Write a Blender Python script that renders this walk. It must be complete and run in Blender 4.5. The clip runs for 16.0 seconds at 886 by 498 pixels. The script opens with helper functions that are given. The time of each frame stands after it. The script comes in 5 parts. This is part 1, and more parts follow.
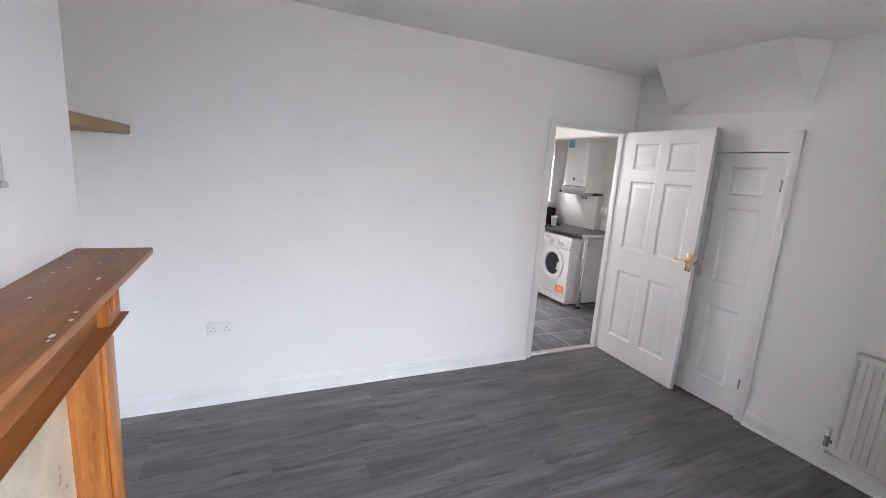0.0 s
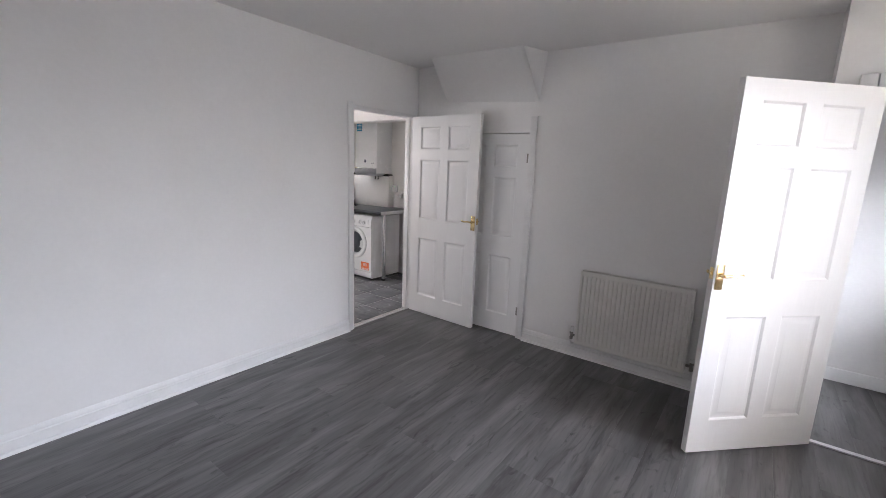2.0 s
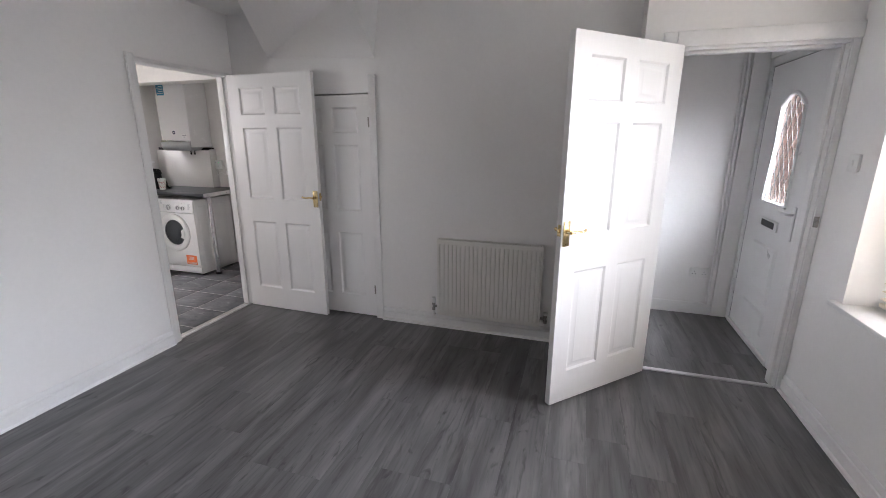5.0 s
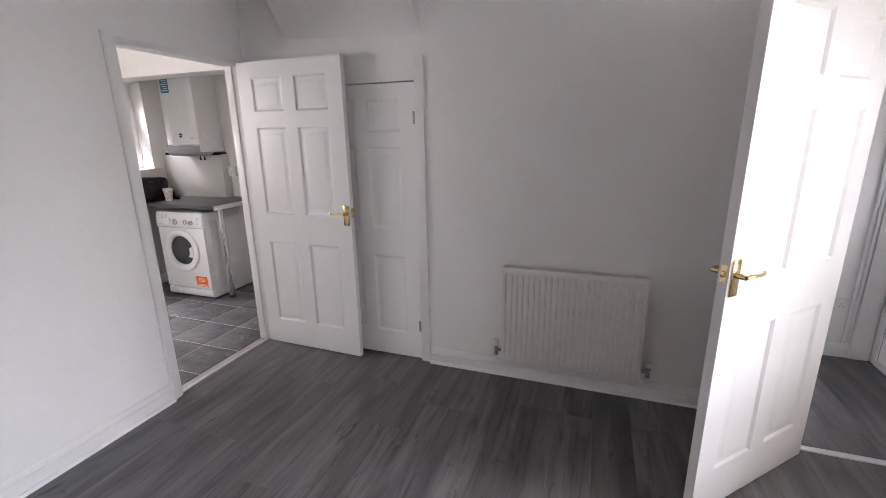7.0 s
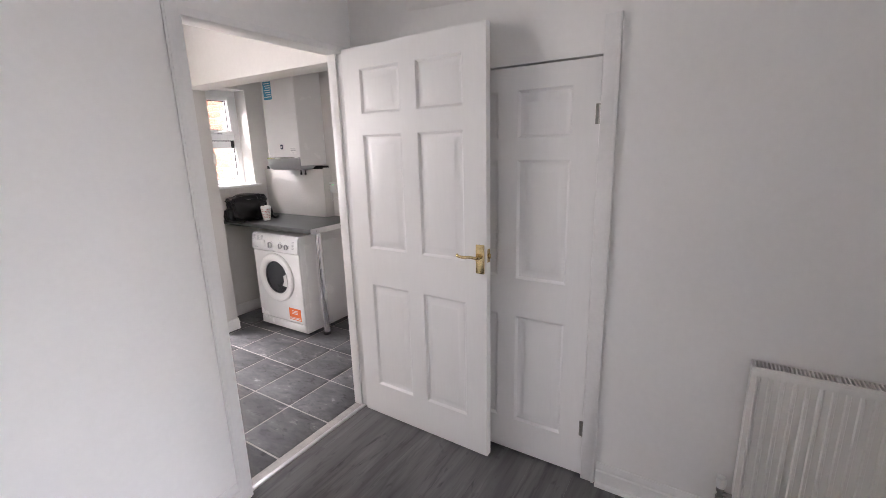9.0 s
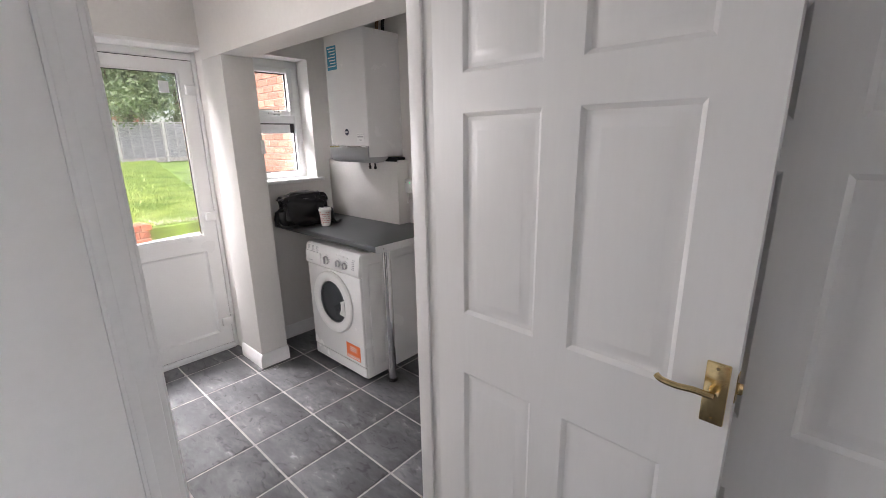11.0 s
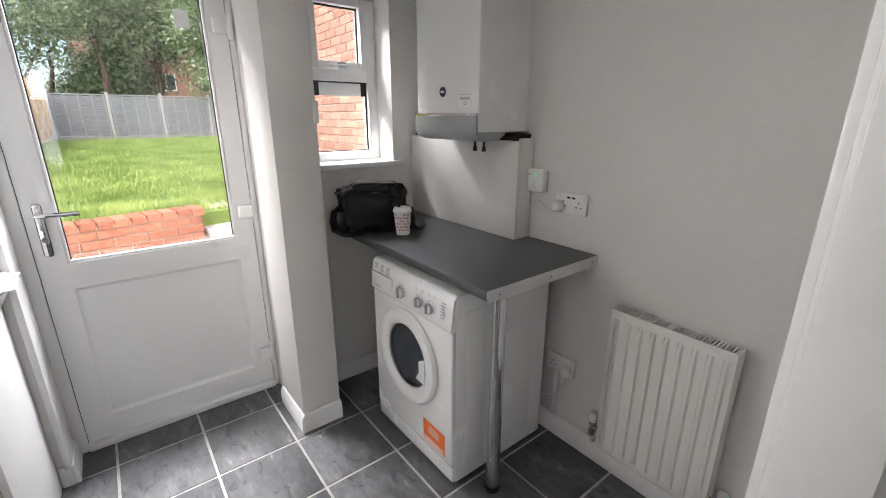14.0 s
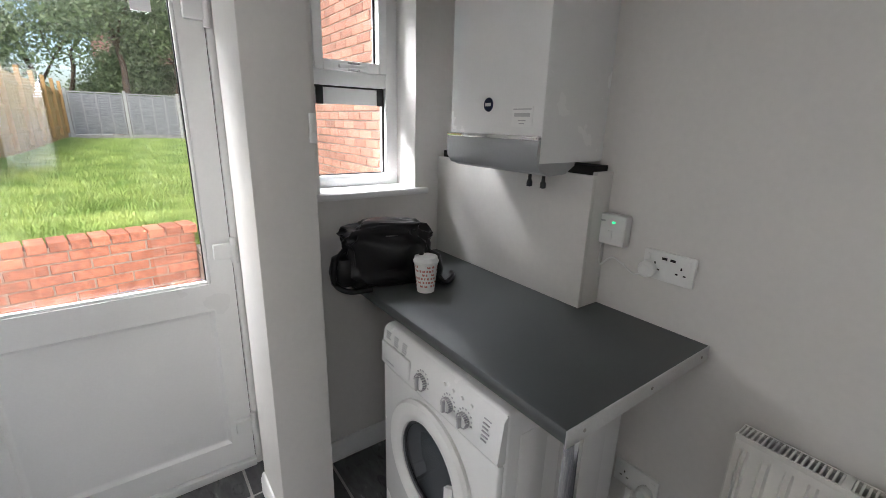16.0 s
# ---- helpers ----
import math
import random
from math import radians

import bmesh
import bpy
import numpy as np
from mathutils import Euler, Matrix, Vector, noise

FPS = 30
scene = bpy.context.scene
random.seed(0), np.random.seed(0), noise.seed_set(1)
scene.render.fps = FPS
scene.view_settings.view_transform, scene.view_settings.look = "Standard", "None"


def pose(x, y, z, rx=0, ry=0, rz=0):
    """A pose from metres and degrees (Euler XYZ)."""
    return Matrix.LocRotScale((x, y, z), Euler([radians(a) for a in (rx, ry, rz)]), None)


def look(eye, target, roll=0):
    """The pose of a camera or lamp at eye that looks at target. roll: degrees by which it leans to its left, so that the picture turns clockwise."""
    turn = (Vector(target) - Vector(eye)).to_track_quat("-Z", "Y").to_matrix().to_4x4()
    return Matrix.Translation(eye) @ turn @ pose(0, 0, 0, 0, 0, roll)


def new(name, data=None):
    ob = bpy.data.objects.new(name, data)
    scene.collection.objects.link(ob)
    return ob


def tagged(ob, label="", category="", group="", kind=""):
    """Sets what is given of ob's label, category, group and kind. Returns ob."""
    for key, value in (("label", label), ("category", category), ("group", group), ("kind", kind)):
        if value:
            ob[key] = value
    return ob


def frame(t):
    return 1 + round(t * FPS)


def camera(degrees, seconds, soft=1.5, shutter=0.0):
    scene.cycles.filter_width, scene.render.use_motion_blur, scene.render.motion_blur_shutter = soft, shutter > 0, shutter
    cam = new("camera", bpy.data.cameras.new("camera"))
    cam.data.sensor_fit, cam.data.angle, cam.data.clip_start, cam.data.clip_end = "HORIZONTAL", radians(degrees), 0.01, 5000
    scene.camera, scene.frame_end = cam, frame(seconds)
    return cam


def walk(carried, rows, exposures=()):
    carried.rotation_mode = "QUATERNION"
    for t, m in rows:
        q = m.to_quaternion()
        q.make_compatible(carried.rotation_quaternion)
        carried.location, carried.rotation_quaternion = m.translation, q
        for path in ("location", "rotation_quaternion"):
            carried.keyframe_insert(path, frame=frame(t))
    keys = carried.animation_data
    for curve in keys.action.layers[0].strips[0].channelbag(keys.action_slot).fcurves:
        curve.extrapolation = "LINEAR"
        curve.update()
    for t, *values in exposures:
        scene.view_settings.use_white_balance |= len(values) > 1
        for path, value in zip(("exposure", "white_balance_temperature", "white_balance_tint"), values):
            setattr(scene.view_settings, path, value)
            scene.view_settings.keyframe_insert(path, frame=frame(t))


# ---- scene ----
cam = camera(92.0, 16.0, soft=0.7)
PATH = [
    (0, (0.155, 0.004, 1.59), (0.971, 1.79, 1.211), 3.9),
    (0.5, (0.051, 0.055, 1.59), (1.155, 1.677, 1.208), 2.8),
    (1, (-0.01, 0.04, 1.597), (1.231, 1.561, 1.208), 3.1),
    (1.5, (-0.112, 0.001, 1.564), (1.298, 1.368, 1.185), 3.7),
    (2, (-0.174, -0.026, 1.521), (1.402, 1.144, 1.139), 2.2),
    (2.5, (-0.133, -0.009, 1.524), (1.586, 0.909, 1.075), 0.3),
    (3, (-0.082, 0.005, 1.54), (1.704, 0.767, 1.061), 0.5),
    (3.5, (-0.063, 0.003, 1.532), (1.772, 0.626, 1.038), 0.1),
    (3.7, (-0.071, 0.012, 1.532), (1.777, 0.591, 1.034), 0.2),
    (5.8, (0.317, 0.197, 1.487), (2.155, 0.789, 0.966), -0.2),
    (6, (0.365, 0.26, 1.494), (2.197, 0.868, 0.971), -0.4),
    (6.5, (0.564, 0.427, 1.505), (2.389, 1.054, 0.979), -0.7),
    (7, (0.742, 0.574, 1.501), (2.562, 1.227, 0.99), -0.9),
    (7.5, (0.951, 0.684, 1.491), (2.672, 1.578, 1.002), -1.7),
    (8, (1.134, 0.834, 1.503), (2.785, 1.856, 1.021), -1.8),
    (8.5, (1.309, 1.046, 1.502), (2.958, 2.075, 1.032), -1.7),
    (8.7, (1.371, 1.132, 1.497), (3.023, 2.159, 1.033), -1.6),
    (10.8, (2.1, 1.862, 1.514), (3.574, 3.12, 1.021), -1.0),
    (11, (2.198, 1.973, 1.514), (3.625, 3.277, 1.0), -1.0),
    (11.5, (2.367, 2.098, 1.537), (3.625, 3.559, 1.005), -0.4),
    (12, (2.45, 2.253, 1.491), (3.65, 3.766, 0.97), -0.3),
    (12.5, (2.49, 2.472, 1.478), (3.694, 3.981, 0.955), 0.1),
    (13, (2.539, 2.625, 1.466), (3.738, 4.135, 0.931), 0.1),
    (13.5, (2.642, 2.78, 1.454), (3.828, 4.296, 0.906), -0.1),
    (14, (2.769, 2.905, 1.442), (3.945, 4.412, 0.853), -0.0),
    (14.5, (2.854, 3.024, 1.425), (4.038, 4.501, 0.78), 0.1),
    (15, (2.92, 3.202, 1.448), (4.174, 4.616, 0.795), -0.1),
    (15.5, (2.957, 3.332, 1.469), (4.228, 4.737, 0.826), -0.0),
    (16, (3.027, 3.382, 1.485), (4.165, 4.928, 0.922), 1.5),
]
EXPOSURES = [(0, 1.56, 6220, 18), (1, 1.42, 6260, 18), (2, 1.17, 6260, 18), (3, 1.13, 6280, 17), (3.5, 1.05, 6280, 17), (6, 1.20, 6350, 18), (7, 1.29, 6420, 20), (8, 1.50, 6460, 20), (8.5, 1.55, 6460, 20), (11, 1.15, 6360, 17), (12, 1.05, 6360, 15), (12.5, 1.05, 6360, 15), (14, 1.01, 6280, 13), (15.5, 0.93, 6150, 12), (16, 0.86, 6150, 11)]
walk(cam, [(t, look(eye, target, roll)) for t, eye, target, roll in PATH], EXPOSURES)



# ---------------------------------------------------------------- light
world = bpy.data.worlds.new("world")
scene.world = world
world.use_nodes = True
wn = world.node_tree.nodes
sky = wn.new("ShaderNodeTexSky")
sky.sky_type = "NISHITA"
sky.sun_disc = False
sky.sun_elevation, sky.sun_rotation = radians(42), radians(200)
sky.air_density, sky.dust_density, sky.ozone_density = 1.0, 2.5, 1.0
world.node_tree.links.new(sky.outputs[0], wn["Background"].inputs[0])
wn["Background"].inputs[1].default_value = 0.15


def lamp(name, kind, energy, m, color=(1, 1, 1), size=None, angle=None):
    data = bpy.data.lights.new(name, kind)
    data.energy, data.color = energy, color
    if size:
        data.shape, data.size, data.size_y = "RECTANGLE", size[0], size[1]
    if angle:
        data.angle = radians(angle)
    ob = new(name, data)
    ob.matrix_world = m
    return ob


lamp("sun", "SUN", 3.2, look((-4.5, 1.0, 8), (0, 0, 0)), (1, 0.96, 0.9), angle=20)
lamp("window_daylight", "AREA", 11.5, look((1.55, -1.56, 1.45), (1.5, 1.2, 0.55)), (0.87, 0.94, 1), (2.1, 1.5))
lamp("street_daylight", "AREA", 430, look((3.3, -3.0, 3.1), (1.3, 1.2, 0.5)), (0.87, 0.94, 1), (2.6, 2.3))
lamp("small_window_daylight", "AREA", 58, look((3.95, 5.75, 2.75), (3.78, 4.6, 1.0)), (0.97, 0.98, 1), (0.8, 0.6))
# fill light for the kitchen, behind an assumed window that is never in view
lamp("kitchen_window_daylight", "AREA", 31, look((1.45, 5.34, 1.55), (1.7, 2.0, 1.1)), (1, 0.97, 0.94), (1.15, 0.95))
lamp("back_door_daylight", "AREA", 125, look((2.95, 5.78, 2.75), (2.95, 4.25, 1.55)), (1, 0.98, 0.96), (1.3, 0.7))
lamp("front_door_daylight", "AREA", 150, look((3.1, -2.2, 2.3), (3.64, -1.25, 1.4)), (0.9, 0.95, 1), (1.9, 1.5))


# ---------------------------------------------------------------- materials
def mat(name, base, rough=0.5, metal=0.0, vary=0.06, scale=6.0, bump=0.05, grain=120.0, stretch=(1, 1, 1), second=None, random_vary=0.0, spec=0.5, coat=0.0):
    """A procedural surface: base colour broken up by broad and fine noise, with fine relief."""
    m = bpy.data.materials.new(name)
    m.use_nodes = True
    n, l = m.node_tree.nodes, m.node_tree.links
    b = n["Principled BSDF"]
    co = n.new("ShaderNodeTexCoord")
    mp = n.new("ShaderNodeMapping")
    mp.inputs["Scale"].default_value = stretch
    l.new(co.outputs["Object"], mp.inputs[0])
    broad, fine = n.new("ShaderNodeTexNoise"), n.new("ShaderNodeTexNoise")
    broad.inputs["Scale"].default_value, broad.inputs["Detail"].default_value = scale, 5
    fine.inputs["Scale"].default_value, fine.inputs["Detail"].default_value = grain, 3
    l.new(mp.outputs[0], broad.inputs["Vector"]), l.new(mp.outputs[0], fine.inputs["Vector"])
    ramp = n.new("ShaderNodeValToRGB")
    dark = [max(0, c * (1 - 2.2 * vary)) for c in base]
    lite = [min(1, c * (1 + 1.2 * vary)) for c in base]
    if second:
        dark = list(second)
    ramp.color_ramp.elements[0].position, ramp.color_ramp.elements[1].position = 0.32, 0.66
    ramp.color_ramp.elements[0].color, ramp.color_ramp.elements[1].color = (*dark, 1), (*lite, 1)
    mix = n.new("ShaderNodeMix")
    mix.data_type = "FLOAT"
    mix.inputs[0].default_value = 0.3
    l.new(broad.outputs[0], mix.inputs[2]), l.new(fine.outputs[0], mix.inputs[3])
    l.new(mix.outputs[0], ramp.inputs[0])
    out = ramp.outputs[0]
    if random_vary:
        info = n.new("ShaderNodeObjectInfo")
        rng = n.new("ShaderNodeMapRange")
        rng.inputs["To Min"].default_value, rng.inputs["To Max"].default_value = 1 - random_vary, 1 + random_vary
        l.new(info.outputs["Random"], rng.inputs[0])
        hsv = n.new("ShaderNodeHueSaturation")
        l.new(rng.outputs[0], hsv.inputs["Value"]), l.new(out, hsv.inputs["Color"])
        off = n.new("ShaderNodeVectorMath")
        off.operation = "SCALE"
        cmb = n.new("ShaderNodeCombineXYZ")
        for k in range(3):
            l.new(info.outputs["Random"], cmb.inputs[k])
        l.new(cmb.outputs[0], off.inputs[0])
        off.inputs["Scale"].default_value = 37.0
        l.new(off.outputs[0], mp.inputs["Location"])
        out = hsv.outputs[0]
    l.new(out, b.inputs["Base Color"])
    rr = n.new("ShaderNodeMapRange")
    rr.inputs["To Min"].default_value, rr.inputs["To Max"].default_value = max(0.02, rough - 0.08), min(1, rough + 0.08)
    l.new(broad.outputs[0], rr.inputs[0]), l.new(rr.outputs[0], b.inputs["Roughness"])
    b.inputs["Metallic"].default_value = metal
    b.inputs["Specular IOR Level"].default_value = spec
    b.inputs["Coat Weight"].default_value = coat
    if bump:
        bp = n.new("ShaderNodeBump")
        bp.inputs["Strength"].default_value, bp.inputs["Distance"].default_value = bump, 0.004
        l.new(mix.outputs[0], bp.inputs["Height"]), l.new(bp.outputs[0], b.inputs["Normal"])
    return m


WALL = mat("white_wall_paint", (0.84, 0.83, 0.815), 0.62, vary=0.018, scale=1.6, bump=0.12, grain=45)
CEIL = mat("white_ceiling_paint", (0.84, 0.83, 0.815), 0.8, vary=0.02, scale=1.3, bump=0.15, grain=60)
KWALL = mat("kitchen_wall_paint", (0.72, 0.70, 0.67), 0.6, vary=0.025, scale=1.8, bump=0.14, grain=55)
GLOSS = mat("white_gloss_paint", (0.82, 0.815, 0.805), 0.37, vary=0.015, scale=3, bump=0.05, grain=90, stretch=(1, 1, 0.12))
TRIM = mat("trim_gloss_paint", (0.81, 0.805, 0.795), 0.33, vary=0.03, scale=5, bump=0.08, grain=60)
UPVC = mat("white_upvc", (0.80, 0.80, 0.79), 0.3, vary=0.02, scale=2, bump=0.02)
RADW = mat("radiator_enamel", (0.79, 0.78, 0.735), 0.35, vary=0.02, scale=3, bump=0.02)
PLASTIC = mat("white_plastic", (0.80, 0.80, 0.78), 0.35, vary=0.015, bump=0.0)
ENAMEL = mat("appliance_enamel", (0.82, 0.82, 0.81), 0.25, vary=0.012, bump=0.0)
PALE = mat("pale_grey_print", (0.45, 0.45, 0.46), 0.5, vary=0.03, bump=0.0)
SILVER = mat("silver_plastic", (0.30, 0.31, 0.32), 0.36, 0.5, vary=0.03, bump=0.0)
CHROME = mat("chrome", (0.72, 0.72, 0.73), 0.09, 1.0, vary=0.03, bump=0.0)
ALU = mat("aluminium_trim", (0.68, 0.68, 0.68), 0.36, 1.0, vary=0.06, scale=9, bump=0.03, grain=200)
BRASS = mat("worn_brass", (0.80, 0.62, 0.33), 0.22, 1.0, vary=0.12, scale=30, bump=0.02)
STEEL = mat("dull_steel", (0.34, 0.33, 0.31), 0.4, 0.9, vary=0.1, scale=30, bump=0.03)
DRUM = mat("drum_steel", (0.16, 0.165, 0.17), 0.3, 0.9, vary=0.2, scale=40, bump=0.05)
COVER = mat("silver_cover_plastic", (0.40, 0.41, 0.42), 0.42, 0.35, vary=0.03, bump=0.0)
COPPER = mat("tarnished_brass_pipe", (0.24, 0.15, 0.09), 0.4, 0.9, vary=0.15, scale=40, bump=0.03)
BLACK = mat("black_rubber", (0.012, 0.012, 0.013), 0.5, vary=0.1, bump=0.02)
# near-black colour standing for the shade inside holes and gaps
VOID = mat("painted_hole_shade", (0.02, 0.019, 0.018), 0.9, vary=0.1, bump=0.0)
LEATHER = mat("black_leather", (0.004, 0.004, 0.005), 0.30, vary=0.2, scale=14, bump=0.2, grain=160, spec=0.3)
WORKTOP = mat("grey_laminate_worktop", (0.069, 0.076, 0.074), 0.38, vary=0.06, scale=4, bump=0.0, grain=260)
WORKEDGE = mat("dark_worktop_edge", (0.045, 0.048, 0.048), 0.22, vary=0.06, scale=4, bump=0.03, grain=260)
CREAM = mat("cream_cabinet_foil", (0.71, 0.62, 0.44), 0.45, vary=0.03, scale=3, bump=0.02)
BEIGE = mat("beige_wall_tile", (0.66, 0.57, 0.49), 0.3, vary=0.04, scale=7, bump=0.04, random_vary=0.02)
ORANGE = mat("orange_sticker", (0.82, 0.17, 0.03), 0.4, vary=0.03, bump=0.0)
BLUE = mat("blue_sticker", (0.03, 0.26, 0.42), 0.4, vary=0.04, bump=0.0)
NAVY = mat("navy_badge", (0.012, 0.018, 0.06), 0.3, vary=0.05, bump=0.0)
WHITEPRINT = mat("white_print", (0.80, 0.80, 0.79), 0.5, vary=0.01, bump=0.0)
RED = mat("red_label", (0.45, 0.02, 0.02), 0.4, vary=0.04, bump=0.0)
PINK = mat("faded_red_print", (0.52, 0.20, 0.18), 0.5, vary=0.1, bump=0.0)
PAPER = mat("paper", (0.76, 0.75, 0.73), 0.7, vary=0.03, scale=12, bump=0.05)
PINE = mat("stained_pine", (0.46, 0.175, 0.04), 0.36, vary=0.2, scale=3.0, bump=0.1, grain=30, stretch=(9, 9, 0.7), second=(0.24, 0.075, 0.015), coat=0.15)
PINEH = mat("stained_pine_lengthwise", (0.34, 0.14, 0.045), 0.42, vary=0.2, scale=3.0, bump=0.1, grain=30, stretch=(9, 0.7, 9), second=(0.19, 0.07, 0.022))
OAK = mat("pale_oak_shelf", (0.36, 0.22, 0.11), 0.5, vary=0.1, scale=3.0, bump=0.05, grain=40, stretch=(9, 0.8, 9))
MARBLE = mat("cream_hearth_panel", (0.62, 0.55, 0.42), 0.3, vary=0.12, scale=7, bump=0.02)


def figured(name, stops, stretch, scale, rough, veins, random_vary, bump, distortion=0.0, vein_scale=2.1, streaks=0.34):
    """A printed or cleft surface: broad clouds, a fine streak and sparse dark veins, shifted from piece to piece."""
    m = bpy.data.materials.new(name)
    m.use_nodes = True
    n, l = m.node_tree.nodes, m.node_tree.links
    b = n["Principled BSDF"]
    co, mp, info = n.new("ShaderNodeTexCoord"), n.new("ShaderNodeMapping"), n.new("ShaderNodeObjectInfo")
    l.new(co.outputs["Object"], mp.inputs[0])
    mp.inputs["Scale"].default_value = stretch
    cmb, off = n.new("ShaderNodeCombineXYZ"), n.new("ShaderNodeVectorMath")
    off.operation = "SCALE"
    off.inputs["Scale"].default_value = 41.0
    for k in range(3):
        l.new(info.outputs["Random"], cmb.inputs[k])
    l.new(cmb.outputs[0], off.inputs[0]), l.new(off.outputs[0], mp.inputs["Location"])

    def tex(sc, detail, dist):
        t = n.new("ShaderNodeTexNoise")
        t.inputs["Scale"].default_value, t.inputs["Detail"].default_value, t.inputs["Distortion"].default_value = sc, detail, dist
        l.new(mp.outputs[0], t.inputs["Vector"])
        return t.outputs[0]

    cloud, streak, vein = tex(scale, 4, distortion), tex(scale * 5, 4, 0.4), tex(scale * vein_scale, 6, 1.4 + distortion)
    mix = n.new("ShaderNodeMix")
    mix.data_type = "FLOAT"
    mix.inputs[0].default_value = streaks
    l.new(cloud, mix.inputs[2]), l.new(streak, mix.inputs[3])
    ramp = n.new("ShaderNodeValToRGB")
    e = ramp.color_ramp.elements
    e[0].position, e[0].color = stops[0][0], (*stops[0][1], 1)
    e[1].position, e[1].color = stops[-1][0], (*stops[-1][1], 1)
    for p, c in stops[1:-1]:
        ramp.color_ramp.elements.new(p).color = (*c, 1)
    l.new(mix.outputs[0], ramp.inputs[0])
    vr = n.new("ShaderNodeValToRGB")
    ve = vr.color_ramp.elements
    lo, hi, tone = veins
    ve[0].position, ve[0].color = lo, (1, 1, 1, 1)
    ve[1].position, ve[1].color = hi, (*tone, 1)
    l.new(vein, vr.inputs[0])
    mul = n.new("ShaderNodeMix")
    mul.data_type, mul.blend_type = "RGBA", "MULTIPLY"
    mul.inputs[0].default_value = 1.0
    l.new(ramp.outputs[0], mul.inputs[6]), l.new(vr.outputs[0], mul.inputs[7])
    hsv, rng = n.new("ShaderNodeHueSaturation"), n.new("ShaderNodeMapRange")
    rng.inputs["To Min"].default_value, rng.inputs["To Max"].default_value = 1 - random_vary, 1 + random_vary
    l.new(info.outputs["Random"], rng.inputs[0]), l.new(rng.outputs[0], hsv.inputs["Value"]), l.new(mul.outputs[2], hsv.inputs["Color"])
    l.new(hsv.outputs[0], b.inputs["Base Color"])
    rr = n.new("ShaderNodeMapRange")
    rr.inputs["To Min"].default_value, rr.inputs["To Max"].default_value = rough - 0.07, rough + 0.10
    l.new(streak, rr.inputs[0]), l.new(rr.outputs[0], b.inputs["Roughness"])
    bp = n.new("ShaderNodeBump")
    bp.inputs["Strength"].default_value, bp.inputs["Distance"].default_value = bump, 0.003
    l.new(mix.outputs[0], bp.inputs["Height"]), l.new(bp.outputs[0], b.inputs["Normal"])
    return m


def laminate(name):
    """Printed oak board: broad tone, long pores, wandering growth lines and scattered knots, shifted from board to board."""
    m = bpy.data.materials.new(name)
    m.use_nodes = True
    n, l = m.node_tree.nodes, m.node_tree.links
    b = n["Principled BSDF"]
    co, info = n.new("ShaderNodeTexCoord"), n.new("ShaderNodeObjectInfo")
    cmb, off = n.new("ShaderNodeCombineXYZ"), n.new("ShaderNodeVectorMath")
    off.operation = "SCALE"
    off.inputs["Scale"].default_value = 53.0
    for k in range(3):
        l.new(info.outputs["Random"], cmb.inputs[k])
    l.new(cmb.outputs[0], off.inputs[0])

    def coords(stretch):
        mp = n.new("ShaderNodeMapping")
        mp.inputs["Scale"].default_value = stretch
        l.new(co.outputs["Object"], mp.inputs[0]), l.new(off.outputs[0], mp.inputs["Location"])
        return mp.outputs[0]

    def tex(v, sc, detail, dist):
        t = n.new("ShaderNodeTexNoise")
        t.inputs["Scale"].default_value, t.inputs["Detail"].default_value, t.inputs["Distortion"].default_value = sc, detail, dist
        l.new(v, t.inputs["Vector"])
        return t.outputs[0]

    def ramp(v, *stops):
        q = n.new("ShaderNodeValToRGB")
        e = q.color_ramp.elements
        e[0].position, e[0].color = stops[0][0], (*(stops[0][1],) * 3, 1)
        e[1].position, e[1].color = stops[-1][0], (*(stops[-1][1],) * 3, 1)
        for p, c in stops[1:-1]:
            e.new(p).color = (c, c, c, 1)
        l.new(v, q.inputs[0])
        return q.outputs[0]

    def times(a, c, amount=1.0):
        q = n.new("ShaderNodeMix")
        q.data_type, q.blend_type = "RGBA", "MULTIPLY"
        q.inputs[0].default_value = amount
        l.new(a, q.inputs[6]), l.new(c, q.inputs[7])
        return q.outputs[2]

    long, fine = coords((0.75, 5.0, 5.0)), coords((1.6, 26.0, 26.0))
    tone = tex(long, 2.0, 5, 0.7)
    pores = tex(fine, 3.2, 4, 0.3)
    wave = n.new("ShaderNodeTexWave")
    wave.wave_type, wave.bands_direction = "BANDS", "Y"
    for key, value in (("Scale", 1.5), ("Distortion", 16.0), ("Detail", 5.0), ("Detail Scale", 0.9), ("Detail Roughness", 0.65)):
        wave.inputs[key].default_value = value
    l.new(coords((0.55, 3.2, 3.2)), wave.inputs["Vector"])
    where = tex(long, 1.3, 3, 0.5)
    knots = tex(coords((3.2, 9.0, 9.0)), 1.5, 4, 1.8)
    base = n.new("ShaderNodeValToRGB")
    e = base.color_ramp.elements
    e[0].position, e[0].color = 0.30, (0.072, 0.069, 0.069, 1)
    e[1].position, e[1].color = 0.70, (0.178, 0.173, 0.171, 1)
    e.new(0.5).color = (0.120, 0.117, 0.117, 1)
    l.new(tone, base.inputs[0])
    growth = n.new("ShaderNodeMix")
    growth.data_type = "RGBA"
    l.new(ramp(where, (0.45, 0.0), (0.62, 0.75)), growth.inputs[0])
    growth.inputs[6].default_value = (1, 1, 1, 1)
    l.new(ramp(wave.outputs["Color"], (0.0, 0.50), (0.14, 0.84), (0.4, 1.0)), growth.inputs[7])
    out = times(base.outputs[0], growth.outputs[2])
    out = times(out, ramp(pores, (0.28, 0.74), (0.46, 1.0), (0.70, 1.10)))
    out = times(out, ramp(knots, (0.62, 1.0), (0.76, 0.40)))
